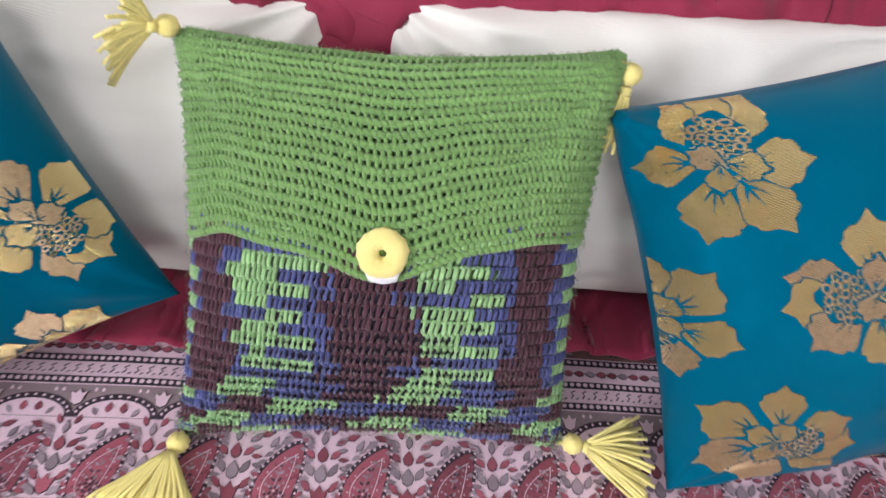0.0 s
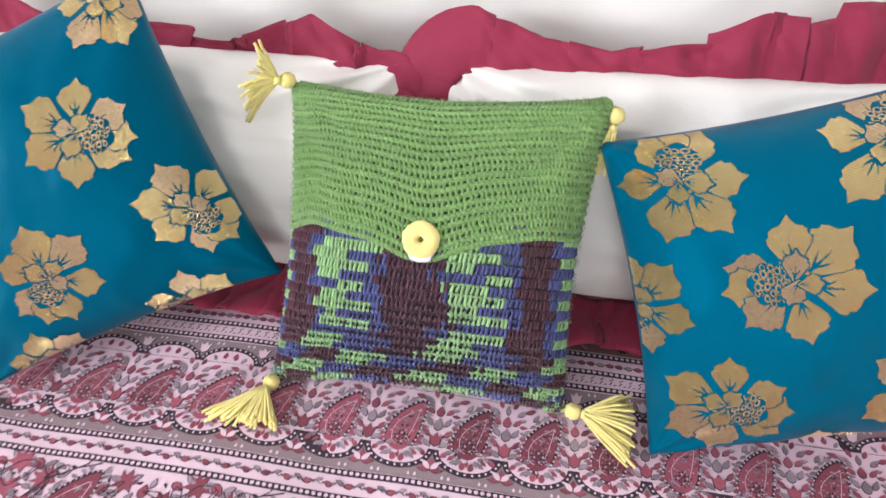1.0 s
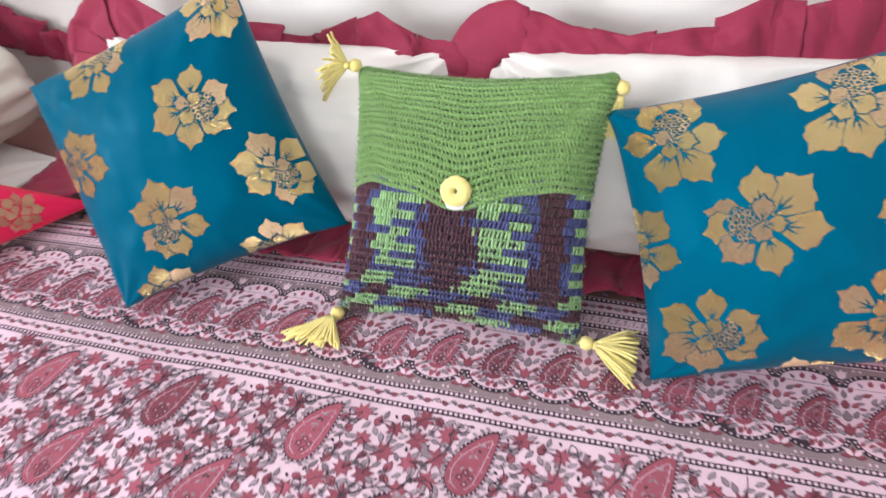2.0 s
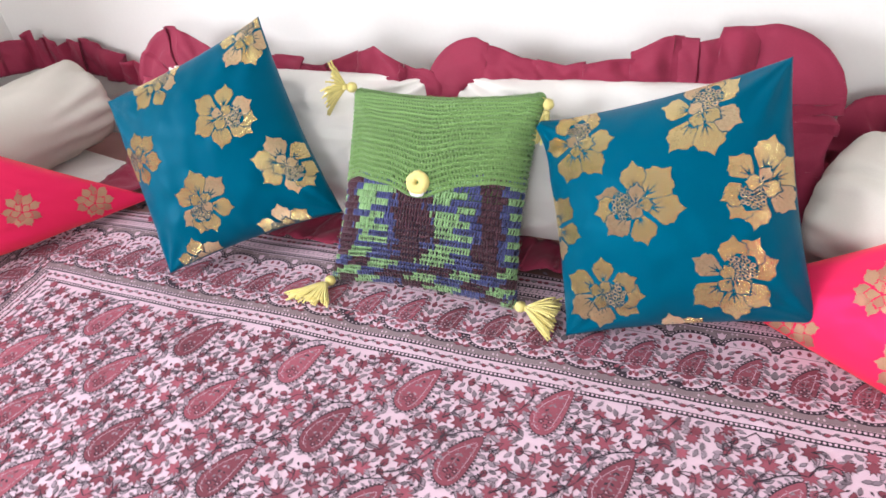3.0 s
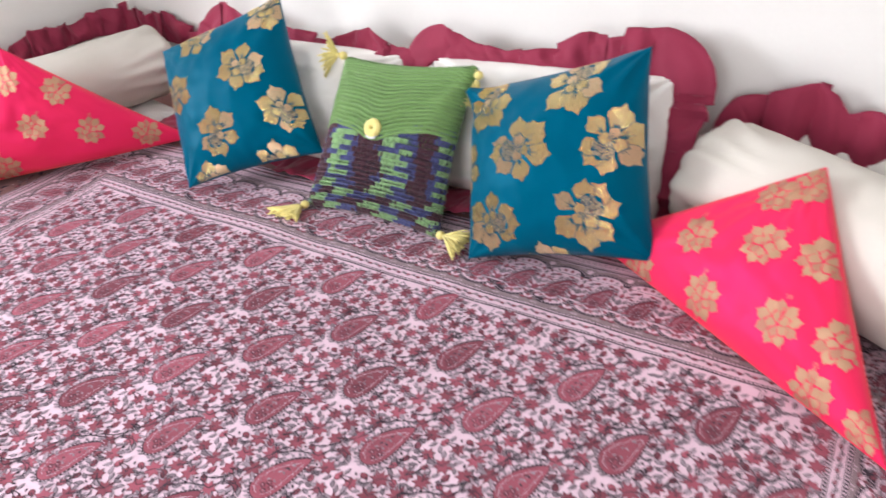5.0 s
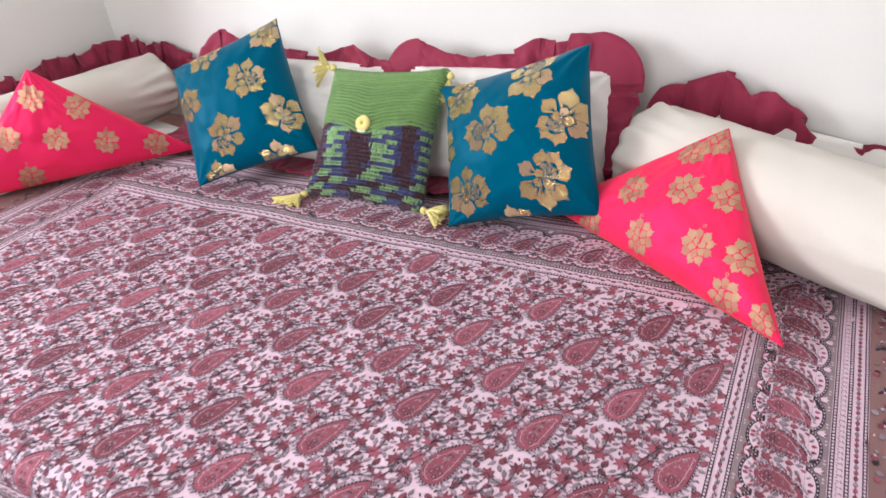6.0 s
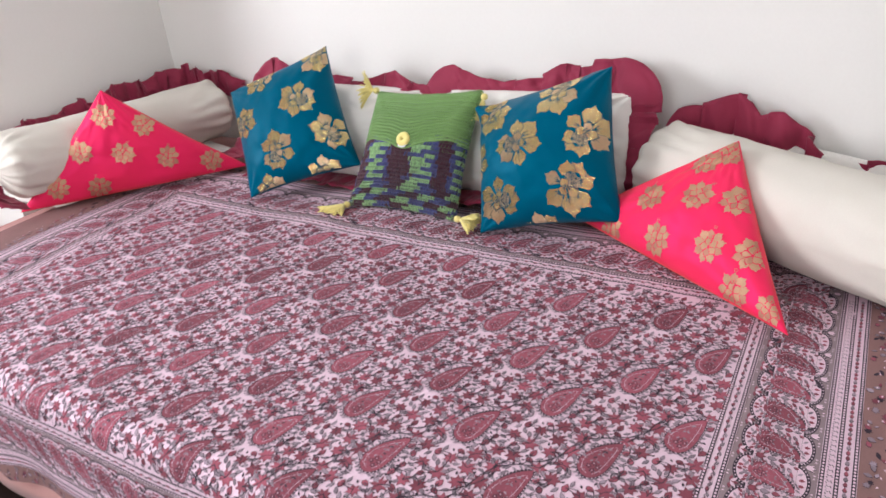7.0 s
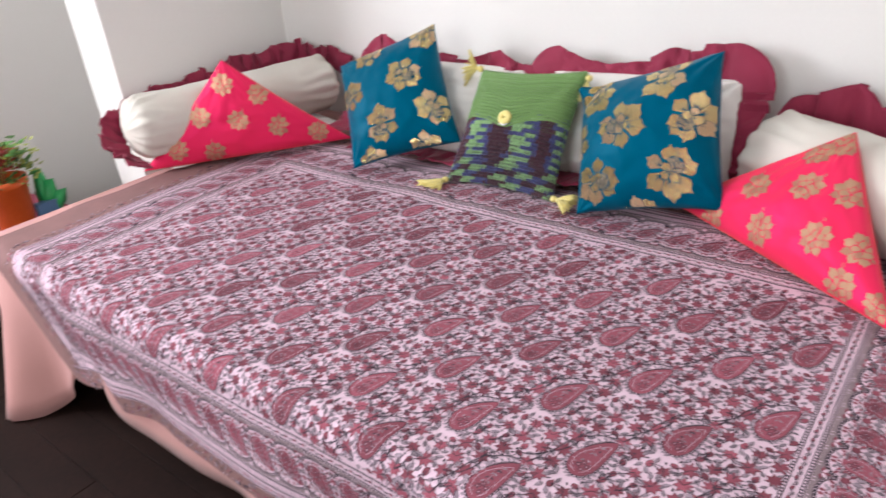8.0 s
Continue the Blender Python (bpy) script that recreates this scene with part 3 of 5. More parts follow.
def left_pillow():
    shape = Cushion((-0.31, -0.20, 0.512), (-0.11, 0.40, 0.512), (-0.46, 0.44, 0.545), (-0.51, -0.27, 0.545), 0.032, 0.004, 0.02, 0.34, 0.003, 4.0)
    shape.n = Vector((0, 0, 1))
    ob = stuffed("pillow", shape, M_WHITE, "flat white pillow with maroon ruffle under a bolster", "pillow", "pillows along the wall", "case")
    up, toward = Vector((-0.12, 0, 1)), Vector((1, 0, 0))
    path = [((-0.28, -0.285, 0.56), (0, -1, 0.35), (0, 0.3, 1), 1.1), ((-0.40, -0.29, 0.58), (-0.2, -0.8, 0.5), (0.5, 0.2, 1), 1.2),
            ((-0.47, -0.26, 0.62), (-0.2, -0.5, 0.8), toward, 1.2), ((-0.50, -0.20, 0.68), (-0.1, -0.2, 1), toward, 0.8)]
    path += edge_path((-0.505, -0.12, 0.69), (-0.49, 0.43, 0.70), up, toward, 0.75, 0.95, 0.6, 1.05, 0.7, 1.15, 0.9, 0.7, 1.1)
    path += [((-0.44, 0.52, 0.69), (0, 0.1, 1), (1, -1, 0), 1.2), ((-0.30, 0.55, 0.67), (0, 0, 1), (0, -1, 0), 1.1), ((-0.15, 0.55, 0.64), (0.4, 0, 1), (0, -1, 0), 1.0), ((-0.11, 0.50, 0.62), (1, -0.1, 0.5), (0, -1, 0.3), 1.2), ((-0.09, 0.43, 0.58), (0.9, -0.3, 0.3), (0, -0.7, 1), 1.8), ((-0.09, 0.36, 0.545), (0.9, -0.35, 0.1), (0, -0.3, 1), 2.0), ((-0.12, 0.29, 0.525), (0.8, -0.5, 0.05), (0, -0.2, 1), 1.6)]
    frill(path, ob, 0.075, pleat=0.030, amp=0.016, seed=7)
    return ob


left_pillow()


def right_pillow():
    shape = Cushion((1.45, 0.50, 0.512), (2.05, 0.50, 0.512), (2.05, 0.545, 0.60), (1.43, 0.545, 0.71), 0.02, 0.015, 0.02, 0.34, 0.002, 5.0)
    ob = stuffed("pillow", shape, M_WHITE, "white pillow with maroon ruffle standing behind a bolster", "pillow", "pillows along the wall", "case")
    face = Vector((0, -1, 0.1))
    path = edge_path((1.41, 0.50, 0.56), (1.42, 0.515, 0.66), (-1, 0, 0.2), face, 0.8, 0.8)
    path += [((1.44, 0.52, 0.675), (-0.5, 0, 1), face, 1.2)]
    path += edge_path((1.45, 0.52, 0.64), (1.74, 0.52, 0.60), (0.05, 0.05, 1), face, 1.8, 2.2, 2.45, 2.45, 1.8, 2.3, 2.0, 1.6, 0.9)
    path += edge_path((1.76, 0.53, 0.60), (2.05, 0.53, 0.585), (0.1, 0.05, 1), face, 0.5, 0.6, 0.9)
    frill(path, ob, 0.075, pleat=0.045, amp=0.014, seed=9)
    return ob


right_pillow()

teal_right = Cushion((1.022, 0.105, 0.506), (1.374, 0.163, 0.565), (1.284, 0.335, 0.889), (0.928, 0.316, 0.765), 0.100, 0.06, 0.060, 0.50, 0.0055, 1.3, ear=0.030)
teal_left = Cushion((0.262, 0.068, 0.514), (0.574, 0.228, 0.596), (0.392, 0.372, 0.905), (0.106, 0.222, 0.788), 0.086, 0.06, 0.060, 0.50, 0.0045, 2.3)
crochet = Cushion((0.583, 0.141, 0.508), (0.923, 0.147, 0.508), (0.932, 0.327, 0.806), (0.574, 0.367, 0.771), 0.062, 0.045, 0.075, 0.50, 0.003, 3.3)
pink_right = Wedge((1.215, 0.262, 0.515), (1.765, -0.097, 0.512), (1.597, 0.245, 0.760), 0.055, 0.045, 0.07, 0.006, 4.3)
pink_left = Wedge((-0.385, -0.270, 0.515), (0.045, 0.29, 0.515), (-0.215, 0.004, 0.836), 0.055, 0.045, 0.07, 0.006, 5.3)

# ---- printed pattern of the bedspread ----
class Print:
    """Flat printed shapes of one ink, laid on the cloth."""

    def __init__(self, off):
        self.verts, self.faces, self.off = [], [], off

    def fan(self, pts, cx, cy, lift=0.0):
        start, n = len(self.verts), len(pts)
        self.verts.append(spread(cx, cy, self.off + lift))
        for x, y in pts:
            self.verts.append(spread(x, y, self.off + lift))
        self.faces.extend((start, start + 1 + i, start + 1 + (i + 1) % n) for i in range(n))

    def strip(self, left, right, lift=0.0):
        start = len(self.verts)
        for (x0, y0), (x1, y1) in zip(left, right):
            self.verts.append(spread(x0, y0, self.off + lift))
            self.verts.append(spread((x0 + x1) / 2, (y0 + y1) / 2, self.off + lift))
            self.verts.append(spread(x1, y1, self.off + lift))
        for i in range(len(left) - 1):
            k = start + 3 * i
            self.faces.append((k, k + 3, k + 4, k + 1))
            self.faces.append((k + 1, k + 4, k + 5, k + 2))


INK, RED, LEAF, PALE = Print(0.0006), Print(0.0010), Print(0.0010), Print(0.0014)


def turned(pts, x, y, angle, size=1.0, mirror=1):
    ca, sa = math.cos(angle), math.sin(angle)
    return [(x + size * (px * mirror * ca - py * sa), y + size * (px * mirror * sa + py * ca)) for px, py in pts]


LEAF_SHAPE = [(0.0, -0.5), (0.20, -0.26), (0.27, 0.02), (0.14, 0.30), (0.0, 0.52), (-0.12, 0.30), (-0.22, 0.02), (-0.17, -0.26)]
BUD_SHAPE = [(0.0, -0.5), (0.25, -0.35), (0.36, 0.0), (0.2, 0.3), (0.03, 0.55), (-0.18, 0.3), (-0.34, 0.0), (-0.25, -0.35)]


FLOWER_SHAPE = [(0.0, 0.55), (0.13, 0.24), (0.36, 0.42), (0.27, 0.13), (0.56, 0.08), (0.30, -0.10), (0.40, -0.36), (0.12, -0.26), (-0.05, -0.50), (-0.16, -0.25), (-0.42, -0.32), (-0.30, -0.04), (-0.55, 0.14), (-0.27, 0.17), (-0.34, 0.44), (-0.12, 0.25)]
TULIP_SHAPE = [(0.0, -0.5), (0.3, -0.32), (0.36, 0.02), (0.5, 0.42), (0.2, 0.22), (0.02, 0.56), (-0.18, 0.22), (-0.48, 0.40), (-0.34, 0.0), (-0.28, -0.32)]


def blot(ink, shape, x, y, angle, size, rim=0.0013, mirror=1):
    """A printed shape with its dark outline."""
    k = (size + 2 * rim) / size
    INK.fan(turned(shape, x, y, angle, size * k, mirror), x, y)
    ink.fan(turned(shape, x, y, angle, size, mirror), x, y)


def line(points, width, ink=None):
    """A thin printed line."""
    ink = ink or INK
    left, right = [], []
    n = len(points)
    for i in range(n):
        x0, y0 = points[max(0, i - 1)]
        x1, y1 = points[min(n - 1, i + 1)]
        d = math.hypot(x1 - x0, y1 - y0) or 1
        nx, ny = -(y1 - y0) / d * width / 2, (x1 - x0) / d * width / 2
        left.append((points[i][0] + nx, points[i][1] + ny))
        right.append((points[i][0] - nx, points[i][1] - ny))
    ink.strip(left, right, 0.0006 if ink is INK else 0.0)


def paisley(x, y, angle, length, fine=True, to=None, mirror=1):
    """A curved teardrop with a dotted rim; its round end lies at y + length / 2 before turning."""
    to = to or (lambda p, q: (p, q))

    def sides(grow, n=12):
        left, right = [], []
        for i in range(n + 1):
            h = 0.5 - 0.5 * math.cos(math.pi * i / n)
            bend = 0.40 * h ** 2.4 - 0.06
            w = 0.60 * math.sqrt(h) * (1 - h) ** 0.68
            w += grow / length * min(1, 0.25 + 3 * h)
            yy = 0.5 - h + grow / length * (1 - 2 * h)
            if i == n:
                w = 0.012
            left.append((bend - w, yy))
            right.append((bend + w, yy))
        return left, right

    def place(pts):
        return [to(*p) for p in turned(pts, x, y, angle, length, mirror)]

    l, r = sides(0.0050)
    INK.strip(place(l), place(r))
    l, r = sides(0.0012)
    RED.strip(place(l), place(r))
    # fringe of small leaves and the dotted rim
    ring_l, ring_r = sides(0.0034, 16)
    outer_l, outer_r = sides(0.0072, 14)
    loop = ring_l + ring_r[::-1]
    step, carry = 0.0058, 0.0
    for i in range(len(loop) - 1):
        (ax, ay), (bx, by) = loop[i], loop[i + 1]
        d = math.hypot(bx - ax, by - ay) * length
        while carry < d:
            f = carry / d if d else 0
            cx, cy = turned([(ax + (bx - ax) * f, ay + (by - ay) * f)], x, y, angle, length, mirror)[0]
            sq = [to(cx + 0.0012 * math.cos(w), cy + 0.0012 * math.sin(w)) for w in (0.3, 1.35, 2.39, 3.44, 4.49, 5.53)]
            PALE.fan(sq, *to(cx, cy))
            carry += step
        carry -= d
    for side, pts in ((-1, outer_l), (1, outer_r)):
        for i in range(1, len(pts) - 1):
            cx, cy = turned([pts[i]], x, y, angle, length, mirror)[0]
            pc = [to(*q) for q in turned(LEAF_SHAPE, cx, cy, angle + side * (2.0 - 0.09 * i), 0.0095)]
            LEAF.fan(pc, *to(cx, cy))
    if fine:
        # a pale thread just inside the rim
        for side in sides(-0.0058, 14):
            line(place(side[1:-2]), 0.0006, PALE)
        # a sprig inside, from the round end to the tip
        mid = [(0.40 * (0.40 + 0.40 * h) ** 2.4 - 0.06, 0.10 - h * 0.40) for h in (0.0, 0.25, 0.5, 0.75, 1.0)]
        line(place(mid), 0.0010, LEAF)
        for k, (px, py) in enumerate(mid):
            for side in (-1, 1):
                cx, cy = turned([(px + side * 0.060 * (1 - 0.20 * k), py)], x, y, angle, length, mirror)[0]
                pc = [to(*q) for q in turned(LEAF_SHAPE, cx, cy, angle + side * 2.3, length * 0.085)]
                (LEAF if (k + side) % 2 else INK).fan(pc, *to(cx, cy), lift=0.0004)
        for inset, shift in ((-0.0090, 0), (-0.0060, 1)):
            for side in sides(inset, 20):
                for i in range(3 + shift, 17, 2):
                    c = turned([side[i]], x, y, angle, length, mirror)[0]
                    LEAF.fan([to(c[0] + 0.0013 * math.cos(b), c[1] + 0.0013 * math.sin(b)) for b in (0, 1.57, 3.14, 4.71)], *to(*c), lift=0.0003)
        inner_l, inner_r = sides(-0.0035, 12)
        for side in (inner_l, inner_r):
            for i in range(2, 10):
                c = turned([side[i]], x, y, angle, length, mirror)[0]
                (PALE if i % 2 else INK).fan([to(c[0] + 0.0009 * math.cos(b), c[1] + 0.0009 * math.sin(b)) for b in (0, 1.57, 3.14, 4.71)], *to(*c), lift=0.0 if i % 2 else 0.0009)
        for dx, dy in ((-0.02, 0.34), (-0.10, 0.24), (0.06, 0.24), (-0.02, 0.16)):
            c = turned([(dx, dy)], x, y, angle, length, mirror)[0]
            for w in range(5):
                a = w * 1.2566
                q = (c[0] + 0.0033 * math.cos(a), c[1] + 0.0033 * math.sin(a))
                INK.fan([to(q[0] + 0.0016 * math.cos(b), q[1] + 0.0016 * math.sin(b)) for b in (0, 1.57, 3.14, 4.71)], *to(*q), lift=0.0009)
            PALE.fan([to(c[0] + 0.0012 * math.cos(b), c[1] + 0.0012 * math.sin(b)) for b in (0, 1.57, 3.14, 4.71)], *to(*c))


# the block that repeats: one paisley with its vine, leaves and flowers
CELL_S, CELL_T, FIRST_S, FIRST_T = 0.2066, 0.108, 0.207, 0.062
TILT_P = 0.03


def drift(s):
    """The printed rows run a little askew towards one end."""
    x = min(1.0, max(0.0, (s - 0.75) / 0.85))
    return 0.070 * x * x * (3 - 2 * x)



def block():
    """Places of flowers, buds, leaves and stems round one paisley, free of each other and of their repeats."""
    rnd = random.Random(12)
    placed = []

    def gaps(xs, ys):
        """Free room round each place, to all that is placed and to its repeats."""
        p = np.array(placed)
        room = np.full(len(xs), 9.0)
        for i in (-1, 0, 1):
            for j in (-1, 0, 1):
                ox, oy = i * CELL_S + j * CELL_S / 2, j * CELL_T
                d = np.hypot(xs[:, None] - p[None, :, 0] - ox, ys[:, None] - p[None, :, 1] - oy) - p[None, :, 2]
                room = np.minimum(room, d.min(axis=1))
        return room

    pick = np.random.RandomState(12)
    for k in range(9):
        h = k / 8
        placed.append((0.092 * (0.11 * math.sin(math.pi * h) + 0.09 * h - 0.08), 0.040 - 0.092 * h, 0.092 * 0.235 * math.sin(math.pi * min(0.95, max(0.1, h)) ** 0.70) ** 0.52 + 0.0005))
    kinds = []
    for kind, count, r, tight in (("flower", 13, 0.0116, 0.0), ("bud", 10, 0.0064, 0.0), ("leaf", 90, 0.0058, -0.0012), ("sprig", 40, 0.0034, -0.0004)):
        for _ in range(count):
            xs, ys = pick.uniform(-CELL_S / 2, CELL_S / 2, 160), pick.uniform(-CELL_T / 2, CELL_T / 2, 160)
            room = gaps(xs, ys) - r
            if kind == "flower":
                room = np.minimum(room, 0.010)
            k = int(np.argmax(room))
            if room[k] < tight:
                break
            x, y = float(xs[k]), float(ys[k])
            placed.append((x, y, r))
            kinds.append((kind, x, y, rnd.choice((0.7, 3.84, 2.3, 5.4)) + rnd.uniform(-0.6, 0.6), rnd.uniform(0.85, 1.15), rnd.choice((-1, 1))))
    stems = []
    big = [k for k in kinds if k[0] in ("flower", "bud")] + [k for k in kinds if k[0] == "leaf"][::3]
    for k in big:
        near = sorted(big, key=lambda o: math.hypot(o[1] - k[1], o[2] - k[2]))[1:3]
        for o in near[: 1 if k[0] == "bud" else 2]:
            bend = rnd.uniform(-0.008, 0.008)
            mx, my = (k[1] + o[1]) / 2 + bend, (k[2] + o[2]) / 2 - bend
            stems.append([(k[1], k[2]), ((k[1] + mx) / 2 + bend * 0.25, (k[2] + my) / 2 - bend * 0.25), (mx, my), ((o[1] + mx) / 2 + bend * 0.25, (o[2] + my) / 2 - bend * 0.25), (o[1], o[2])])
    return kinds, stems


def inside(x, y, m=0.006):
    return m < x < FIELD_S - m and m < y < FIELD_T - m


KINDS, STEMS = block()
for j in range(-1, 10):
    for i in range(-2, 10):
        cx = FIRST_S + i * CELL_S + (CELL_S / 2 if j % 2 else 0)
        row = FIRST_T + j * CELL_T
        cy = row - drift(cx)
        if inside(cx, cy, 0.05) or (inside(cx, cy, 0.03) and j >= 0):
            paisley(cx - 0.002, cy - 0.003, TILT_P - 0.14, 0.084)
        else:
            # where the border cuts a paisley off, only leaves and flowers
            rnd, filled = random.Random(i * 31 + j), []
            for k in range(260):
                x, y = cx + rnd.uniform(-0.036, 0.036), cy + rnd.uniform(-0.062, 0.048)
                if inside(x, y) and all(math.hypot(x - p, y - q) > 0.0105 for p, q in filled):
                    filled.append((x, y))
                    if len(filled) % 4 == 0:
                        blot(RED, FLOWER_SHAPE, x, y, k * 1.1, 0.020)
                    else:
                        blot(LEAF, LEAF_SHAPE, x, y, k * 2.1, 0.0130)
        for stem in STEMS:
            pts = [(cx + x, row + y - drift(cx + x)) for x, y in stem]
            if all(inside(*p, 0.002) for p in pts):
                line(pts, 0.0013)
        vine = [(cx - 0.098, cy + 0.050), (cx - 0.075, cy + 0.040), (cx - 0.055, cy + 0.018), (cx - 0.046, cy - 0.010), (cx - 0.030, cy - 0.036), (cx - 0.004, cy - 0.052), (cx + 0.02, cy - 0.060)]
        if all(inside(*p, 0.002) for p in vine):
            line(vine, 0.0019)
            for k, (px, py) in enumerate(vine[1:-1]):
                line([(px, py), (px + 0.008 * (-1) ** k, py - 0.006), (px + 0.013 * (-1) ** k, py - 0.014)], 0.0014)
        fern = [(cx + 0.030, cy + 0.036), (cx + 0.037, cy + 0.022), (cx + 0.041, cy + 0.008)]
        if all(inside(*p, 0.004) for p in fern):
            line(fern, 0.0013)
            for k in range(5):
                px, py = cx + 0.031 + 0.0022 * k, cy + 0.033 - 0.0055 * k
                for side in (-1, 1):
                    INK.fan(turned(LEAF_SHAPE, px + 0.003 * side, py - 0.001, side * 0.9, 0.006), px + 0.003 * side, py - 0.001)
        for kind, x, y, a, f, mir in KINDS:
            x, y = cx + x, row + y - drift(cx + x)
            if not inside(x, y):
                continue
            if kind == "flower":
                for b in (a, a + 2.4):
                    blot(LEAF, LEAF_SHAPE, x + 0.0115 * math.cos(b), y + 0.0115 * math.sin(b), b - 1.57, 0.013 * f)
                blot(RED, FLOWER_SHAPE, x, y, a, 0.0255 * f)
            elif kind == "bud":
                blot(RED, BUD_SHAPE, x, y, a, 0.0135 * f)
            elif kind == "leaf":
                blot(LEAF, LEAF_SHAPE, x, y, a, 0.0122 * f, mirror=mir)
            else:
                INK.fan(turned(LEAF_SHAPE, x, y, a, 0.0075 * f), x, y)


def filling():
    """The upright sprig between two border paisleys: place, way, size, shape and ink of each piece."""
    out = [(0.0, 0.088, 0.0, 0.017, "tulip", 1), (0.0, 0.108, 0.0, 0.0150, "bud", 0), (0.0, 0.126, 0.0, 0.0130, "bud", 1), (0.0, 0.142, 0.0, 0.012, "leaf", 0)]
    for side in (-1, 1):
        for k, (dx, e, a, size) in enumerate(((0.0100, 0.083, 0.9, 0.0125), (0.0125, 0.097, 0.6, 0.0120), (0.0105, 0.112, 0.5, 0.0130), (0.0120, 0.127, 0.8, 0.0125), (0.0165, 0.140, 0.9, 0.0130), (0.0260, 0.144, 1.2, 0.0120), (0.0330, 0.136, 0.5, 0.0110), (0.0190, 0.082, 1.2, 0.0110), (0.0270, 0.078, 1.5, 0.0100), (0.0085, 0.150, 0.4, 0.0100))):
            out.append((side * dx, e, -side * a, size, "leaf", k % 2))
        for k in range(7):
            out.append((side * (0.0215 - 0.004 * abs(k - 2.5) / 2.5), 0.088 + 0.0085 * k, -side * (2.4 - 0.2 * k), 0.0085, "leaf", (k + 1) % 2))
        out += [(side * 0.012, 0.070, -side * 0.7, 0.012, "leaf", 1), (side * 0.024, 0.064, -side * 0.9, 0.011, "leaf", 0), (side * 0.034, 0.060, 0.0, 0.010, "bud", 1), (side * 0.020, 0.158, side * 0.6, 0.010, "leaf", 0), (side * 0.032, 0.162, 0.0, 0.010, "bud", 1)]
    return out


FILL = filling()


# borders: p along the side, e outwards
def border(to, length, pitch, shift=0.0, long=0.074, mid=0.112):
    rnd = random.Random(5)

    def here(p, e):
        return -e - 0.001 <= p <= length + e + 0.001

    def rule(e0, e1, ink):
        n = max(8, int(length / 0.03))
        left = [to(-e0 + (length + 2 * e0) * i / n, e0) for i in range(n + 1)]
        right = [to(-e1 + (length + 2 * e1) * i / n, e1) for i in range(n + 1)]
        ink.strip(left, right)

    def dots(e, r, step):
        n = int((length + 2 * e) / step)
        for i in range(n + 1):
            p = -e + (length + 2 * e) * i / max(1, n)
            PALE.fan([to(p + r * math.cos(w), e + r * math.sin(w)) for w in (0, 1.05, 2.09, 3.14, 4.19, 5.24)], *to(p, e))

    def spot(ink, shape, p, e, a, size, rim=0.0012):
        if here(p, e):
            if rim:
                INK.fan([to(*q) for q in turned(shape, p, e, a, size + 2 * rim)], *to(p, e))
            ink.fan([to(*q) for q in turned(shape, p, e, a, size)], *to(p, e), lift=0.0003)

    for e in (0.004, 0.033, 0.191, 0.215, 0.242):
        rule(e - 0.0040, e + 0.0040, INK)
        dots(e, 0.0025, 0.0068)
    n = int((length + 0.2) / 0.0115)
    for i in range(n):
        p = -0.1 + i * 0.0115
        spot(LEAF if i % 2 else RED, LEAF_SHAPE if i % 2 else BUD_SHAPE, p, 0.0185 + (0.0028 if i % 2 else -0.0012), 1.2 if i % 4 < 2 else 1.9, 0.0085, 0.0009)
        if here(p, 0.0185):
            line([to(p - 0.006, 0.0165), to(p - 0.002, 0.0205), to(p + 0.003, 0.0165), to(p + 0.006, 0.0195)], 0.0013)
        if here(p, 0.203):
            line([to(p, 0.199), to(p + 0.003, 0.203), to(p + 0.0005, 0.2055), to(p + 0.005, 0.208)], 0.0014)
            line([to(p + 0.005, 0.1985), to(p + 0.008, 0.200)], 0.0012)
        spot(RED if i % 3 else LEAF, BUD_SHAPE, p, 0.2285, 1.57, 0.0095, 0.0009)
    m = max(1, round((length + 0.15) / pitch))
    start = length / 2 - pitch * (m / 2 + 1) + shift
    for i in range(m + 3):
        p = start + i * pitch
        # pale lobes with a dotted rim, reaching into both grey bands
        for base, way, deep in ((0.0755, -1, 0.022), (0.1525, 1, 0.018)):
            arc = [(p + 0.5 * pitch * 0.84 * math.cos(w), base + way * deep * math.sin(w)) for w in [math.pi * k / 14 for k in range(15)]]
            if here(p, base) and here(p - pitch / 2, base) and here(p + pitch / 2, base):
                rim = [(p + 0.5 * pitch * 1.02 * math.cos(w), base + way * (deep + 0.0062) * math.sin(w)) for w in [math.pi * k / 14 for k in range(15)]]
                INK.fan([to(*q) for q in rim], *to(p, base))
                PALE.fan([to(*q) for q in arc], *to(p, base), lift=-0.0007)
                for k in range(1, 14):
                    w = math.pi * k / 14
                    q = (p + 0.5 * pitch * 0.93 * math.cos(w), base + way * (deep + 0.0031) * math.sin(w))
                    PALE.fan([to(q[0] + 0.0017 * math.cos(b), q[1] + 0.0017 * math.sin(b)) for b in (0, 1.57, 3.14, 4.71)], *to(*q))
        if here(p, 0.105) and here(p - 0.02, 0.105) and here(p + 0.02, 0.105):
            paisley(p, mid, math.pi + 0.10, long, True, to, -1)
            for k in range(7):
                a = (k - 3) * 0.42
                spot(RED if k % 2 else LEAF, LEAF_SHAPE, p + 0.024 * math.sin(a), mid - 0.5 * long - 0.006 + 0.013 * (1 - math.cos(a)), math.pi + a, 0.0095, 0.0009)
        q = p + pitch / 2
        for dx, de, a, size, form, red in FILL:
            spot(RED if red else LEAF, {"tulip": TULIP_SHAPE, "bud": BUD_SHAPE, "leaf": LEAF_SHAPE}[form], q + dx, de, a, size, 0.0010)
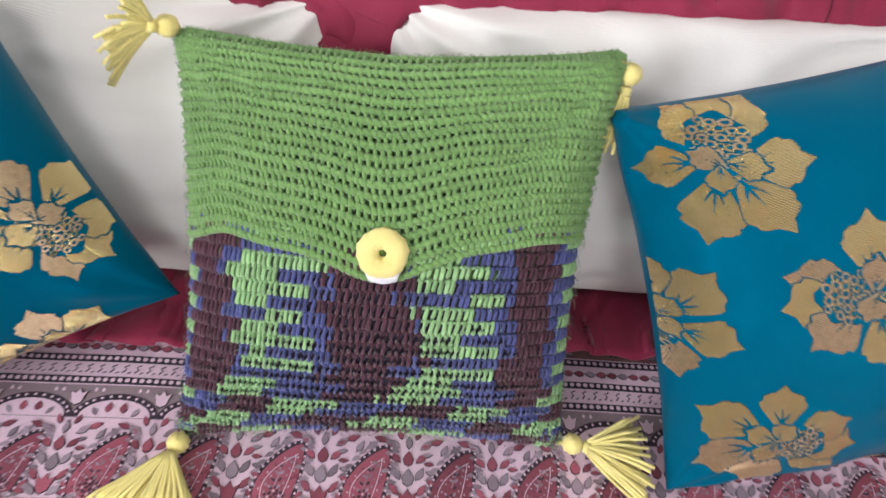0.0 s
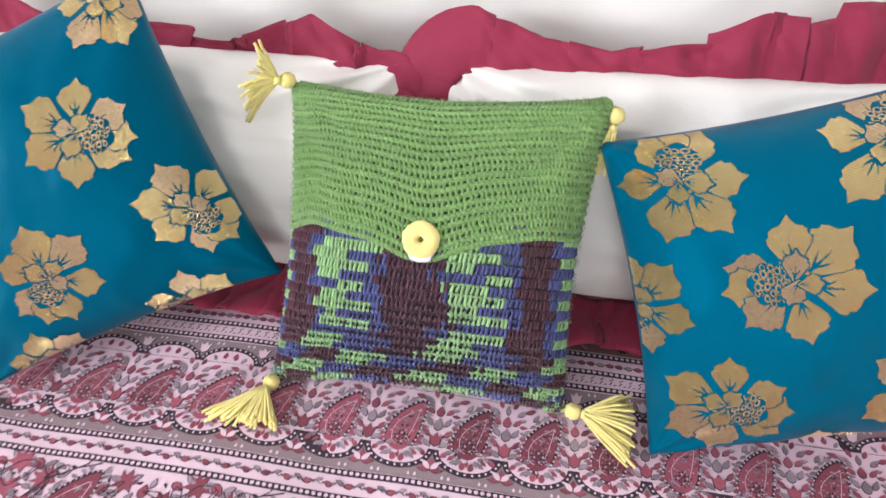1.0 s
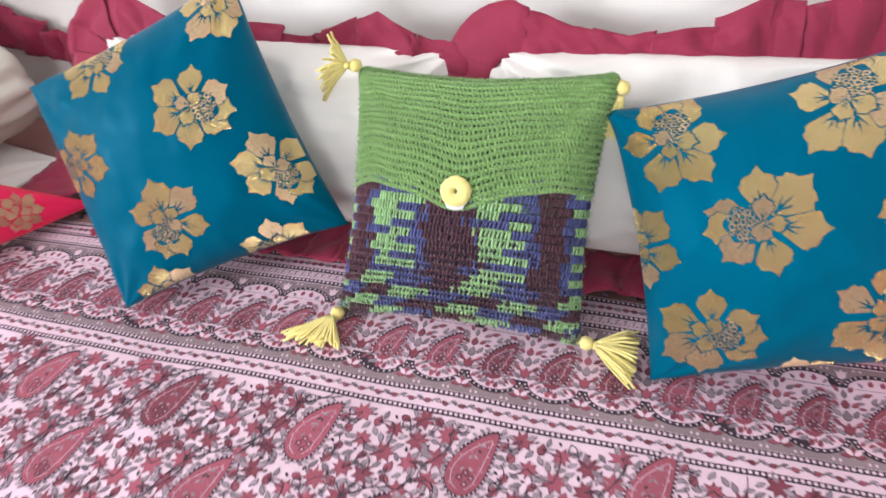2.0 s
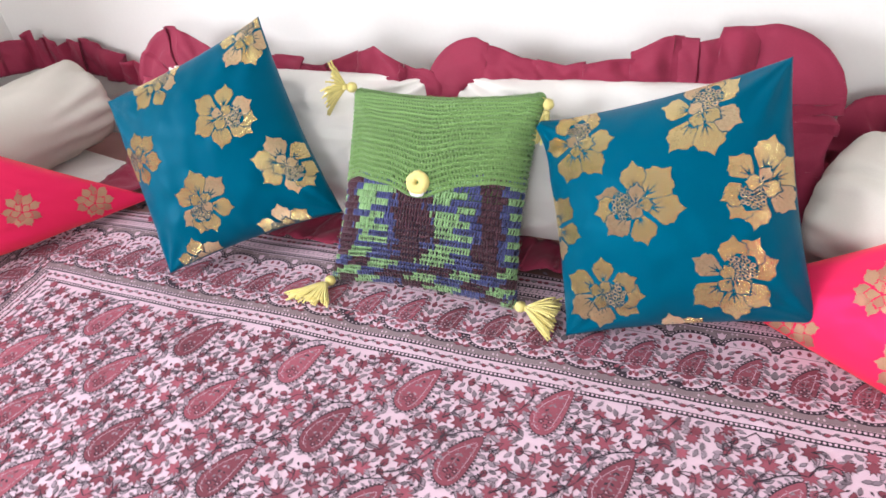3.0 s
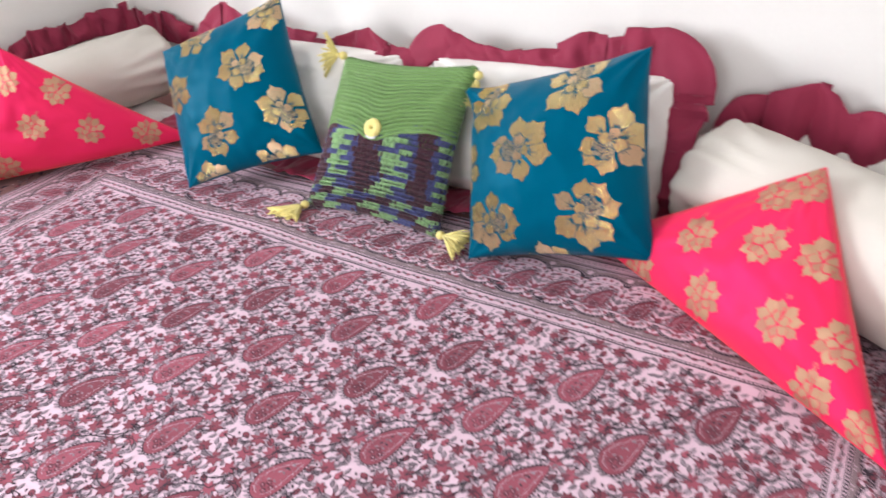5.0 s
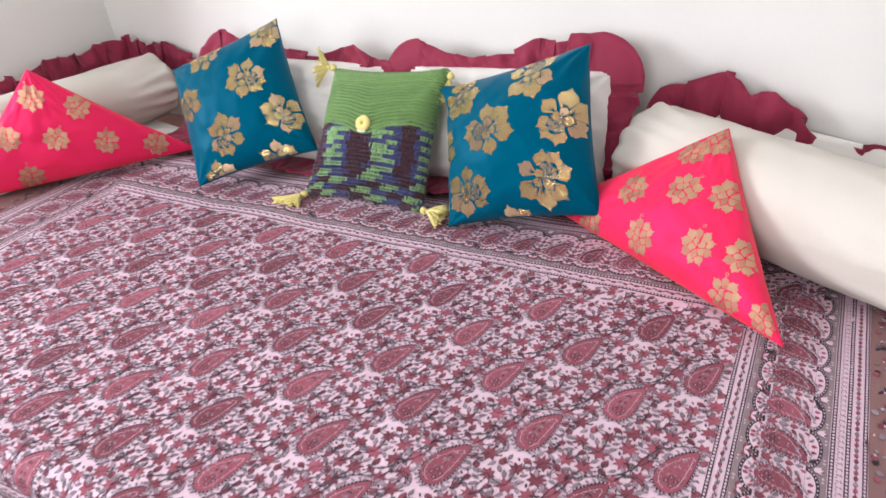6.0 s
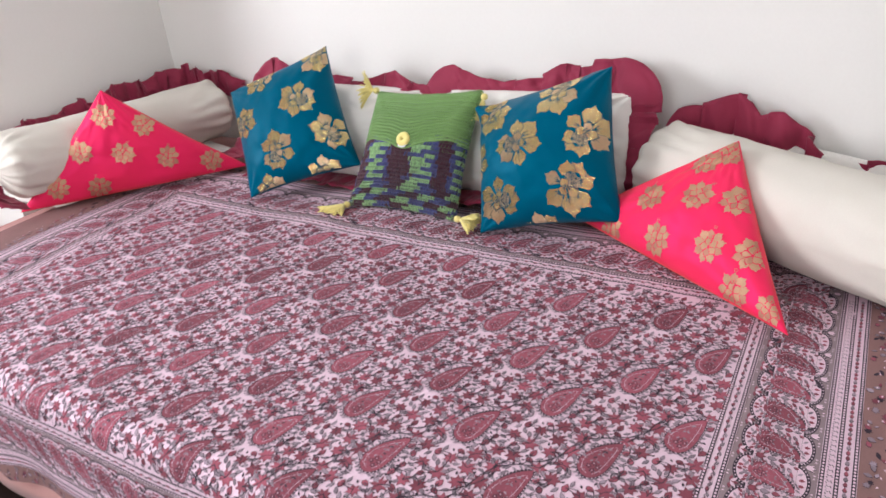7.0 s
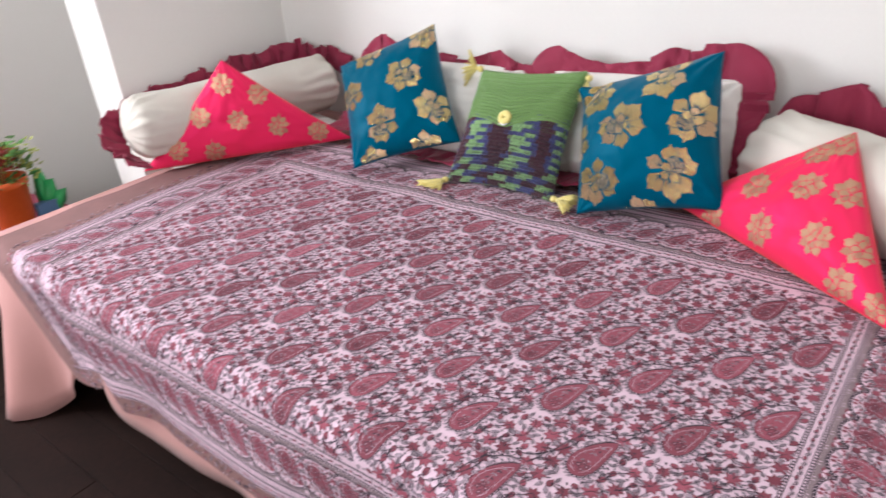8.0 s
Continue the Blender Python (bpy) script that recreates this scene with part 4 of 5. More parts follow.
        for k in range(5):
            a = (k - 2) * 0.75
            spot(RED if k % 2 == 0 else PALE, LEAF_SHAPE, q + 0.0075 * math.sin(a), 0.050 + 0.0075 * math.cos(a), -a, 0.0135, 0.0006)
        spot(PALE, TULIP_SHAPE, q, 0.172, 0.0, 0.016, 0.001)
        spot(LEAF, BUD_SHAPE, q, 0.171, 0.0, 0.007, 0.0006)
        for dx in (-0.022, -0.015, 0.015, 0.022):
            spot(PALE, BUD_SHAPE, q + dx, 0.180, 0.0, 0.0045, 0)
            spot(PALE, BUD_SHAPE, q + dx, 0.0425, 0.0, 0.0045, 0)
    # the outer floral strip
    k = int((length + 0.5) / 0.010)
    for i in range(k):
        p = -0.25 + i * 0.010 + rnd.uniform(-0.004, 0.004)
        e = rnd.uniform(0.254, 0.296)
        spot(rnd.choice((RED, LEAF, LEAF, INK)), rnd.choice((LEAF_SHAPE, FLOWER_SHAPE, BUD_SHAPE)), p, e, rnd.uniform(0, 6), rnd.uniform(0.009, 0.016), 0.0008)
        if i % 2:
            spot(PALE, LEAF_SHAPE, p, rnd.uniform(0.252, 0.297), rnd.uniform(0, 6), 0.006, 0)


border(lambda p, e: (p, -e), FIELD_S, 0.0775, -0.0215, 0.062, 0.101)
border(lambda p, e: (-SLIM * e, p), FIELD_T, 0.0765, -0.014, 0.076)
border(lambda p, e: (FIELD_S + SLIM * e, p), FIELD_T, 0.0765, -0.014, 0.076)
border(lambda p, e: (p, min(T1 - 0.001, FIELD_T + e / 1.25)), FIELD_S, 0.0775, 0.0, 0.084)
for ink, mat, name in ((INK, M_INK, "black_print"), (RED, M_RED, "red_print"), (LEAF, M_LEAF, "grey_print"), (PALE, M_GROUND, "pale_print")):
    ob = put(name, ink.verts, ink.faces, mat, bedspread_thing, smooth=False)
    ob["kind"] = "stuff"

# ---- cushions with woven flowers ----
T_RIGHT = stuffed("cushion", teal_right, M_TEAL, "teal satin cushion with large gold brocade flowers", "cushion", "teal cushions")
T_LEFT = stuffed("cushion", teal_left, M_TEAL, "teal satin cushion with gold brocade flowers, tilted on one corner", "cushion", "teal cushions")
P_RIGHT = stuffed("cushion", pink_right, M_PINK, "hot pink silk triangular cushion with gold flowers", "cushion", "pink cushions")
P_LEFT = stuffed("cushion", pink_left, M_PINK, "hot pink silk triangular cushion leaning on a bolster", "cushion", "pink cushions")


def within(poly, xs, ys):
    """Which places lie inside a closed outline."""
    hit = np.zeros(xs.shape, dtype=bool)
    n = len(poly)
    for k in range(n):
        (x0, y0), (x1, y1) = poly[k], poly[(k + 1) % n]
        if y0 == y1:
            continue
        hit ^= ((y0 > ys) != (y1 > ys)) & (xs < (x1 - x0) * (ys - y0) / (y1 - y0) + x0)
    return hit


class Weave:
    """A flower woven thread by thread into a cushion's cover: a fine net of cells, some of them gold."""

    def __init__(self, shape, u, v, radius, angle, mirror=1, cell=0.00085):
        self.shape, self.radius, self.cell = shape, radius, cell
        self.x0, self.y0 = shape.plan(u, v)
        self.n = int(2.5 * radius / cell)
        k = (np.arange(self.n) + 0.5 - self.n / 2) * cell
        gx, gy = np.meshgrid(k, k)
        ca, sa = math.cos(angle), math.sin(angle)
        self.xs, self.ys = (gx * ca + gy * sa) / radius * mirror, (-gx * sa + gy * ca) / radius
        self.ink = np.full(self.xs.shape, -1)

    def fill(self, poly, value):
        self.ink[within(poly, self.xs, self.ys)] = value

    def build(self, parent, mats, label, lift):
        n, cell, where, verts, faces, slots = self.n, self.cell, {}, [], [], []

        def corner(i, j):
            if (i, j) not in where:
                u, v = self.shape.grid(self.x0 + (i - n / 2) * cell, self.y0 + (j - n / 2) * cell)
                if not (0.004 < u < 0.996 and 0.004 < v < 0.996):
                    where[i, j] = None
                else:
                    where[i, j] = len(verts)
                    verts.append(self.shape.at(u, v, 1, lift))
            return where[i, j]

        for j, i in zip(*np.nonzero(self.ink >= 0)):
            ring = [corner(i, j), corner(i + 1, j), corner(i + 1, j + 1), corner(i, j + 1)]
            if None not in ring:
                faces.append(tuple(ring))
                slots.append(int(self.ink[j, i]))
        if faces:
            put("woven_flower", verts, faces, mats, parent, label, slots=slots)


LOBES = ((0.04, 0.0), (0.14, 0.13), (0.28, 0.33), (0.39, 0.50), (0.42, 0.61), (0.35, 0.68), (0.36, 0.76), (0.26, 0.83), (0.15, 0.86), (0.08, 0.94), (0.0, 1.06))


def lobed_petal(rnd, cx, cy, a, size, wide, grow=0.0):
    """A broad petal whose margin has two shoulders and a pointed tip."""
    lean, left, right = rnd.uniform(-0.07, 0.07), [], []
    for side, out in ((-1, left), (1, right)):
        fat = rnd.uniform(0.90, 1.12)
        for px, py in LOBES:
            out.append((side * (px * wide * fat * size + grow) + lean * size * py * py, py * size + grow * (2.0 * py - 0.6)))
    return turned(left + right[::-1], cx, cy, a)


def lotus(shape, u, v, radius, angle, parent, seed, mirror=1):
    """A large woven flower: seven lobed petals with veins, and a net of small cells set to one side."""
    rnd = random.Random(seed)
    net = Weave(shape, u, v, radius, angle, mirror)

    def petal(cx, cy, a, size, wide):
        state = rnd.getstate()
        net.fill(lobed_petal(rnd, cx, cy, a, size, wide, 0.020), -1)
        rnd.setstate(state)
        # some petals take the browner gold: painted loss of sheen
        net.fill(lobed_petal(rnd, cx, cy, a, size, wide), 1 if rnd.random() < 0.3 else 0)
        for bend, lo, hi in ((0.0, 0.06, 0.58), (0.45, 0.16, 0.44), (-0.45, 0.16, 0.44)):
            vein = [(-0.034, lo), (0.034, lo), (0.024 + bend * 0.2, (lo + hi) / 2), (bend * 0.34, hi), (-0.012 + bend * 0.2, (lo + hi) / 2 + 0.01)]
            net.fill(turned([(px * size, py * size) for px, py in vein], cx, cy, a), -1)

    hub = (-0.02, -0.02)
    tips = ((-0.84, 0.54), (-1.03, 0.03), (-0.81, -0.50), (0.97, -0.46), (0.0, -0.96), (0.90, 0.55), (0.10, 0.97))
    for tx, ty in tips:
        dx, dy = tx - hub[0], ty - hub[1]
        d, a = math.hypot(dx, dy), math.atan2(-dx, dy) + rnd.uniform(-0.06, 0.06)
        petal(hub[0] + 0.20 * dx / d, hub[1] + 0.20 * dy / d, a, (d - 0.22) * rnd.uniform(0.96, 1.03), 1.0)
    head = [(-0.26 + (0.38 + 0.03 * math.sin(5 * w)) * math.cos(w), 0.05 + (0.35 + 0.03 * math.sin(7 * w)) * math.sin(w)) for w in [0.2 * q for q in range(32)]]
    net.fill(head, -1)
    # net of outlined cells
    for k in range(30):
        r, w = 0.33 * math.sqrt((k + 0.5) / 30), k * 2.39996
        cx, cy = -0.26 + r * math.cos(w), 0.05 + r * math.sin(w) * 0.95
        size = rnd.uniform(0.050, 0.070)
        for grow, value in ((1.0, 1 if k % 3 else 0), (0.52, -1)):
            net.fill([(cx + grow * size * 0.8 * math.cos(b), cy + grow * size * 1.15 * math.sin(b)) for b in [0.785 * q for q in range(8)]], value)
    petal(-0.02, 0.02, -0.35, 0.44, 1.0)
    petal(0.06, 0.02, 2.5, 0.40, 1.0)
    petal(0.02, -0.04, -1.75, 0.34, 1.15)
    # loose threads along the margins
    ragged = np.random.RandomState(seed).rand(*net.ink.shape)
    net.ink[ragged < 0.003] = -1
    net.build(parent, [M_GOLD, M_GOLD2], "gold metallic brocade flower", 0.0009)


for i, (u, v, r, a, m) in enumerate(((0.180, 0.860, 0.0616, -1.57, 1), (0.680, 0.880, 0.0616, -1.9, 1), (0.405, 0.555, 0.0653, 0.15, 1), (0.872, 0.560, 0.0616, -2.4, -1),
                                     (0.210, 0.190, 0.0616, 3.0, 1), (0.725, 0.206, 0.0653, -2.2, 1), (0.0, 0.50, 0.0579, 1.2, 1), (0.47, -0.07, 0.0523, 0.2, 1))):
    lotus(teal_right, u, v, r, a, T_RIGHT, 20 + i, m)
for i, (u, v, r, a, m) in enumerate(((0.697, 0.606, 0.0598, 2.76, 1), (0.36, 0.935, 0.0546, 0.2, -1), (0.90, 0.93, 0.0528, -1.95, 1), (0.13, 0.594, 0.0546, 0.0, 1),
                                     (0.88, 0.285, 0.0546, 2.1, 1), (0.400, 0.246, 0.0598, 1.0, 1), (0.72, -0.02, 0.0528, 0.0, 1), (0.22, -0.03, 0.0510, 0.0, 1))):
    lotus(teal_left, u, v, r, a, T_LEFT, 40 + i, m)


def marigold(shape, l2, l3, radius, angle, parent, seed):
    """A smaller round woven flower with toothed petals."""
    rnd = random.Random(seed)
    a3 = l3
    net = Weave(shape, l2, a3, radius, angle, cell=0.0010)
    for ring, count, start, size, wide in ((0, 9, 0.24, 0.74, 0.80), (1, 5, 0.06, 0.48, 0.95)):
        for k in range(count):
            a = 6.2832 * k / count + 0.3 * ring + rnd.uniform(-0.08, 0.08)
            state = rnd.getstate()
            at = (-start * math.sin(a), start * math.cos(a) - 0.10 * ring, a, size * rnd.uniform(0.92, 1.06))
            net.fill(lobed_petal(rnd, *at, wide, 0.026), -1)
            rnd.setstate(state)
            net.fill(lobed_petal(rnd, *at, wide), 1 if (k + ring) % 3 == 0 else 0)
    # stamen: a slim column with a crown of dots
    net.fill([(-0.05, -0.05), (0.05, -0.05), (0.10, 0.62), (0.04, 0.62)], -1)
    net.fill([(-0.015, 0.0), (0.02, 0.0), (0.082, 0.62), (0.058, 0.62)], 0)
    for k in range(9):
        c = (0.02 + 0.07 * (k % 3), 1.02 + 0.07 * (k // 3))
        net.fill([(c[0] + 0.024 * math.cos(b), c[1] + 0.024 * math.sin(b)) for b in (0, 1.05, 2.09, 3.14, 4.19, 5.24)], 0)
    net.build(parent, [M_PGOLD, M_PGOLD2], "dull gold brocade flower", 0.0009)


for i, (l2, l3, r, a) in enumerate(((0.262, 0.537, 0.038, -0.3), (0.404, 0.138, 0.038, 0.4), (0.548, 0.257, 0.038, 0.3), (0.640, 0.335, 0.038, 0.3), (0.166, 0.391, 0.038, 0.5), (0.065, 0.900, 0.034, 0.1),
                                    (0.771, 0.071, 0.036, 0.3), (0.890, 0.080, 0.030, 0.4), (0.219, 0.050, 0.038, 0.4), (0.350, 0.620, 0.038, 0.2), (0.074, 0.775, 0.034, 0.4))):
    marigold(pink_right, l2, l3, r, a, P_RIGHT, 60 + i)
for i, (l2, l3, r, a) in enumerate(((0.084, 0.779, 0.038, 0.2), (0.081, 0.484, 0.038, 0.1), (0.293, 0.402, 0.038, -0.5), (0.530, 0.281, 0.038, -0.2), (0.092, 0.177, 0.038, -0.2), (0.303, 0.635, 0.038, -0.9),
                                    (0.776, 0.144, 0.038, -0.4), (0.289, 0.110, 0.038, 0.1))):
    marigold(pink_left, l2, l3, r, a, P_LEFT, 80 + i)


# ---- crocheted cushion ----
def flap_edge(u):
    """Height of the flap's scalloped lower edge."""
    return 0.520 + 0.045 * u + 0.022 * math.exp(-((u - 0.16) / 0.09) ** 2) + 0.012 * math.exp(-((u - 0.86) / 0.09) ** 2) - 0.058 * math.exp(-((u - 0.515) / 0.115) ** 2)


def yarn_color(row, u, rnd):
    """Which of the pooled yarn colours a stitch has: 0 lime, 1 blue, 2 brown."""
    j = rnd.uniform(-0.018, 0.018)
    odd = row % 2
    k = random.Random(row * 17 + 3)
    if row >= 10:
        e = [k.uniform(-0.028, 0.028) for _ in range(10)]
        sway = 0.012 * math.sin(row * 0.8)
        marks = ((0.035, 0 if odd else 1), (0.060 + e[0], 1 if odd else 2), (0.175 + e[1], 2), (0.195 + e[2], 1), (0.275 + e[3], 1 if row % 5 == 0 else 0), (0.385 + e[4], 0 if odd else 1), (0.405 + e[5], 1), (0.560 + e[6], 2), (0.585 + e[7], 1 if odd else 2),
                 (0.675 + e[8], 1 if row % 5 == 2 else 0), (0.760 + e[9], 0 if odd else 1), (0.795 + e[3], 1), (0.920 + e[4], 2), (0.945, 1), (1.2, 0 if odd else 1))
        for stop, c in marks:
            if u + j + sway * (0.1 < u < 0.9) < stop:
                return c
    x = (u + j + (0.02, 0.10, 0.24, 0.20, 0.33, 0.29, 0.12, 0.08, 0.25, 0.21)[max(0, row)]) % 0.385
    return 0 if x < 0.125 else (1 if x < 0.255 else 2)


def crochet_cushion():
    shape = crochet
    base = shape.c[0].lerp(shape.c[1], 0.5)
    ob = thing("crochet_cushion", base, "crocheted cushion with green flap, multicolour body and yellow tassels", "cushion")
    verts, faces = shape.shell()
    n = 72
    # front cells get the darkened colours, as shade behind the stitches
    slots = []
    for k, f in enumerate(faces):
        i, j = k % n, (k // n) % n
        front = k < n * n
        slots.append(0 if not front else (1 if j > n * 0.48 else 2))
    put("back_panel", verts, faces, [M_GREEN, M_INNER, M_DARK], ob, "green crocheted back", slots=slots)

    rnd = random.Random(3)
    # flap: rows of bumpy ridges with upright posts between them, carried round the rim
    rows, cols = 22, 80
    verts, faces = [], []
    lo, hi = -0.07, 1.07

    def flap(s, j, off):
        e = flap_edge(min(1, max(0, s)))
        return shape.cloth(s, 1.07 - (1.07 - e) * j / rows, off)

    for j in range(rows + 1):
        pts = []
        m = cols * 4
        for i in range(m + 1):
            s = lo + (hi - lo) * i / m
            ph = i * 1.5708 + j * 1.3
            pts.append(flap(s, j + 0.07 * math.sin(ph), 0.0048 + 0.0006 * math.cos(ph) + rnd.uniform(-0.0003, 0.0003)))
        tube(pts, 0.0031 if j < rows else 0.0034, 6, verts, faces)
        if j == rows:
            break
        for i in range(cols):
            s = lo + (hi - lo) * (i + 0.3 * (j % 2)) / cols + rnd.uniform(-0.0018, 0.0018)
            d = 0.0014 + rnd.uniform(-0.0008, 0.0008)
            top = 0.0050 + rnd.uniform(-0.0006, 0.0006)
            p = [flap(s - d, j - 0.05, 0.0044), flap(s - 0.5 * d, j + 0.22, top), flap(s + 0.3 * d, j + 0.62, top - 0.0004), flap(s + d, j + 1.02, 0.0042)]
            tube(p, 0.0020 + rnd.uniform(-0.0002, 0.0002), 6, verts, faces, 0.9)
    put("flap", verts, faces, M_GREEN, ob, "green crocheted flap with a scalloped edge")

    # body: even rows of plump stitches, each with a small cross loop on its top, in pooled colours
    rows, cols = 24, 84
    verts, faces, slots = [], [], []
    base_v, step_v = -0.06, 0.69 / 24
    for j in range(rows):
        v0 = base_v + step_v * j
        for i in range(cols):
            u = lo + (hi - lo) * (i + 0.5 + 0.15 * (j % 3)) / cols + rnd.uniform(-0.0022, 0.0022)
            inner = min(1, max(0, u))
            if v0 > flap_edge(inner) + 0.02:
                continue
            c = yarn_color(j, inner, rnd)
            tip = 0.0042 + rnd.uniform(-0.0006, 0.0006)
            lean = 0.0060 + rnd.uniform(-0.0025, 0.0025)
            p = [shape.cloth(u, v0 - 0.04 * step_v, 0.0016), shape.cloth(u + 0.2 * lean, v0 + 0.28 * step_v, tip), shape.cloth(u + 0.7 * lean, v0 + 0.70 * step_v, tip), shape.cloth(u + lean, v0 + 1.03 * step_v, 0.0018)]
            tube(p, 0.0020 + rnd.uniform(-0.0002, 0.0002), 5, verts, faces)
            w = 0.0062
            p = [shape.cloth(u - w, v0 + 0.86 * step_v, 0.0018), shape.cloth(u, v0 + 0.95 * step_v, 0.0036), shape.cloth(u + w, v0 + 0.86 * step_v, 0.0018)]
            tube(p, 0.0014, 5, verts, faces)
            slots += [c] * (len(faces) - len(slots))
    put("body", verts, faces, [M_LIME, M_BLUE, M_MAROON], ob, "body in pooled lime, blue and brown yarn", slots=slots)

    # loose wool hairs
    verts, faces, slots = [], [], []
    for k in range(3600):
        s, t = rnd.uniform(lo, hi), rnd.uniform(-0.05, 1.06)
        if k % 3 == 0:
            s, t = rnd.choice(((rnd.choice((-0.01, 1.01)) + rnd.uniform(-0.02, 0.02), t), (s, 1.0 + rnd.uniform(-0.02, 0.03))))
        inner = min(1, max(0, s))
        c = 3 if t > flap_edge(inner) else yarn_color(min(23, max(0, int((t + 0.06) / 0.02875))), inner, rnd)
        a, p = rnd.uniform(0, 6.283), shape.cloth(s, t, 0.006)
        ds, dt = 0.012 * math.cos(a), 0.012 * math.sin(a)
        q, r = shape.cloth(s + ds, t + dt, 0.0085 + rnd.uniform(0, 0.002)), shape.cloth(s + 1.7 * ds, t + 1.9 * dt, 0.007 + rnd.uniform(0, 0.003))
        tube([p, q, r], 0.00017, 3, verts, faces, 0.5)
        slots += [c] * (len(faces) - len(slots))
    fuzz = put("fuzz", verts, faces, [M_LIME, M_BLUE, M_MAROON, M_GREEN], ob, slots=slots)
    fuzz["kind"] = "stuff"

    # button, ring by ring, with its tag
    c = shape.on(0.517, 0.548, 0.009)
    nrm = shape.n
    e1 = (shape.c[1] - shape.c[0]).normalized()
    e2 = nrm.cross(e1)
    verts, faces = [], []
    prof = [(0.0030, -0.001), (0.0032, 0.004), (0.0050, 0.0068), (0.010, 0.0080), (0.0145, 0.0074), (0.0185, 0.0052), (0.0203, 0.0020), (0.0197, -0.002), (0.012, -0.003)]
    sides = 40
    for r, h in prof:
        for k in range(sides):
            w = 2 * math.pi * k / sides
            rr = r * (1 + 0.025 * math.sin(w * 14 + r * 900) * (r > 0.01) + 0.02 * math.sin(w * 5))
            verts.append(c + e1 * (rr * math.cos(w)) + e2 * (rr * math.sin(w)) + nrm * (h + 0.0006 * math.sin(w * 13 + r * 700)))
    put("button", verts, grid_faces(sides, len(prof), True), M_YELLOW, ob, "round pale yellow crocheted button")
    verts, faces = [], []
    for k in range(9):
        a = k / 8
        verts += [c + e1 * (-0.015 + 0.030 * a) + e2 * (-0.012) * 1 + nrm * 0.0015, c + e1 * (-0.010 + 0.022 * a) + e2 * (-0.0215 - 0.0025 * math.sin(math.pi * a)) + nrm * 0.002]
    for k in range(8):
        faces.append((2 * k, 2 * k + 2, 2 * k + 3, 2 * k + 1))
    tag = put("tag", verts, faces, M_PAPER, ob, "small white backing tag behind the button")
    solid = tag.modifiers.new("thickness", "SOLIDIFY")
    solid.thickness = 0.001

    def tassel(at, head, ends, count, seed, droop, floor=None):
        """A wound head and a fan of cut yarn ends; ends: middle way and the two ways it spreads."""
        r = random.Random(seed)
        at, head = Vector(at), Vector(head)
        verts, faces = [], []
        for q in range(9):
            a = math.pi * (q + 0.5) / 9
            for k in range(20):
                w = 2 * math.pi * k / 20
                rad = 0.0098 * (1 + 0.10 * math.sin(w * 9 + q))
                verts.append(head + Vector((rad * math.sin(a) * math.cos(w), rad * math.sin(a) * math.sin(w), rad * 0.95 * math.cos(a))))
        faces += grid_faces(20, 9, True)
        faces.append(tuple(reversed(range(20))))
        faces.append(tuple(8 * 20 + k for k in range(20)))
        hub = put("tassel", verts, faces, M_YELLOW, ob, "yellow yarn tassel with loose cut ends")
        verts, faces = [], []
        tube([at, at.lerp(head, 0.5), head], 0.0028, 6, verts, faces)
        mid, side, tall = Vector(ends[0]), Vector(ends[1]), Vector(ends[2])
        neck = head + mid.normalized() * 0.013
        for k in range(count):
            x, y = r.uniform(-1, 1), r.uniform(-1, 1)
            way = (mid + side * x + tall * y)
            long = way.length * r.uniform(0.82, 1.06)
            way.normalize()
            p = []
            for q in range(6):
                f = q / 5
                z = neck + (side.normalized() * x + tall.normalized() * y) * 0.0035 + way * (long * f) + Vector((0, 0, -droop * f * f)) + Vector((r.uniform(-1, 1), r.uniform(-1, 1), r.uniform(-1, 1))) * 0.0012 * f
                if floor is not None:
                    z.z = max(z.z, floor + 0.002 + 0.004 * (k % 4))
                p.append(z)
            tube(p, 0.0018, 5, verts, faces)
        tube([neck - mid.normalized() * 0.003, neck, neck + mid.normalized() * 0.004], 0.0058, 10, verts, faces)
        put("fringe", verts, faces, M_YELLOW, hub)

    c = shape.c
    tassel(c[0], c[0] + Vector((0.000, -0.016, 0.007)), ((-0.014, -0.048, -0.004), (0.042, 0.0, 0.0), (0, 0.0, 0.016)), 80, 1, 0.006, 0.507)
    tassel(c[1], c[1] + Vector((0.014, -0.006, 0.009)), ((0.050, -0.012, 0.004), (0.0, 0.042, 0.0), (0.0, 0, 0.022)), 80, 2, 0.010, 0.507)
    tassel(c[2], c[2] + Vector((0.010, -0.004, -0.010)), ((-0.006, -0.018, -0.040), (0.010, 0.004, 0.0), (0.0, 0.010, 0.0)), 50, 3, 0.004)
    tassel(c[3], c[3] + Vector((-0.010, -0.006, 0.011)), ((-0.024, -0.016, 0.008), (0.016, 0.0, 0.032), (-0.004, 0.010, -0.030)), 60, 4, 0.008)
    return ob


crochet_cushion()


# ---- floor boards and the corner beyond the bed ----
def floor_boards():
    """Dark boards over the whole floor, with staggered ends."""
    rnd = random.Random(8)
    wide, long = 0.125, 1.8
    for row in range(int((WALL_Y - FRONT_Y) / wide)):
        y = FRONT_Y + row * wide
        x = FAR_X - (row % 3) * 0.6
        while x < RIGHT_X:
            x0, x1 = max(FAR_X, x), min(RIGHT_X, x + long)
            if x1 - x0 > 0.05:
                box("plank", (x0 + 0.001, y + 0.001, -0.004), (x1 - 0.001, y + wide - 0.001, rnd.uniform(-0.0006, 0.0)), M_FLOOR, floor, 0.0008)
            x += long


floor_boards()


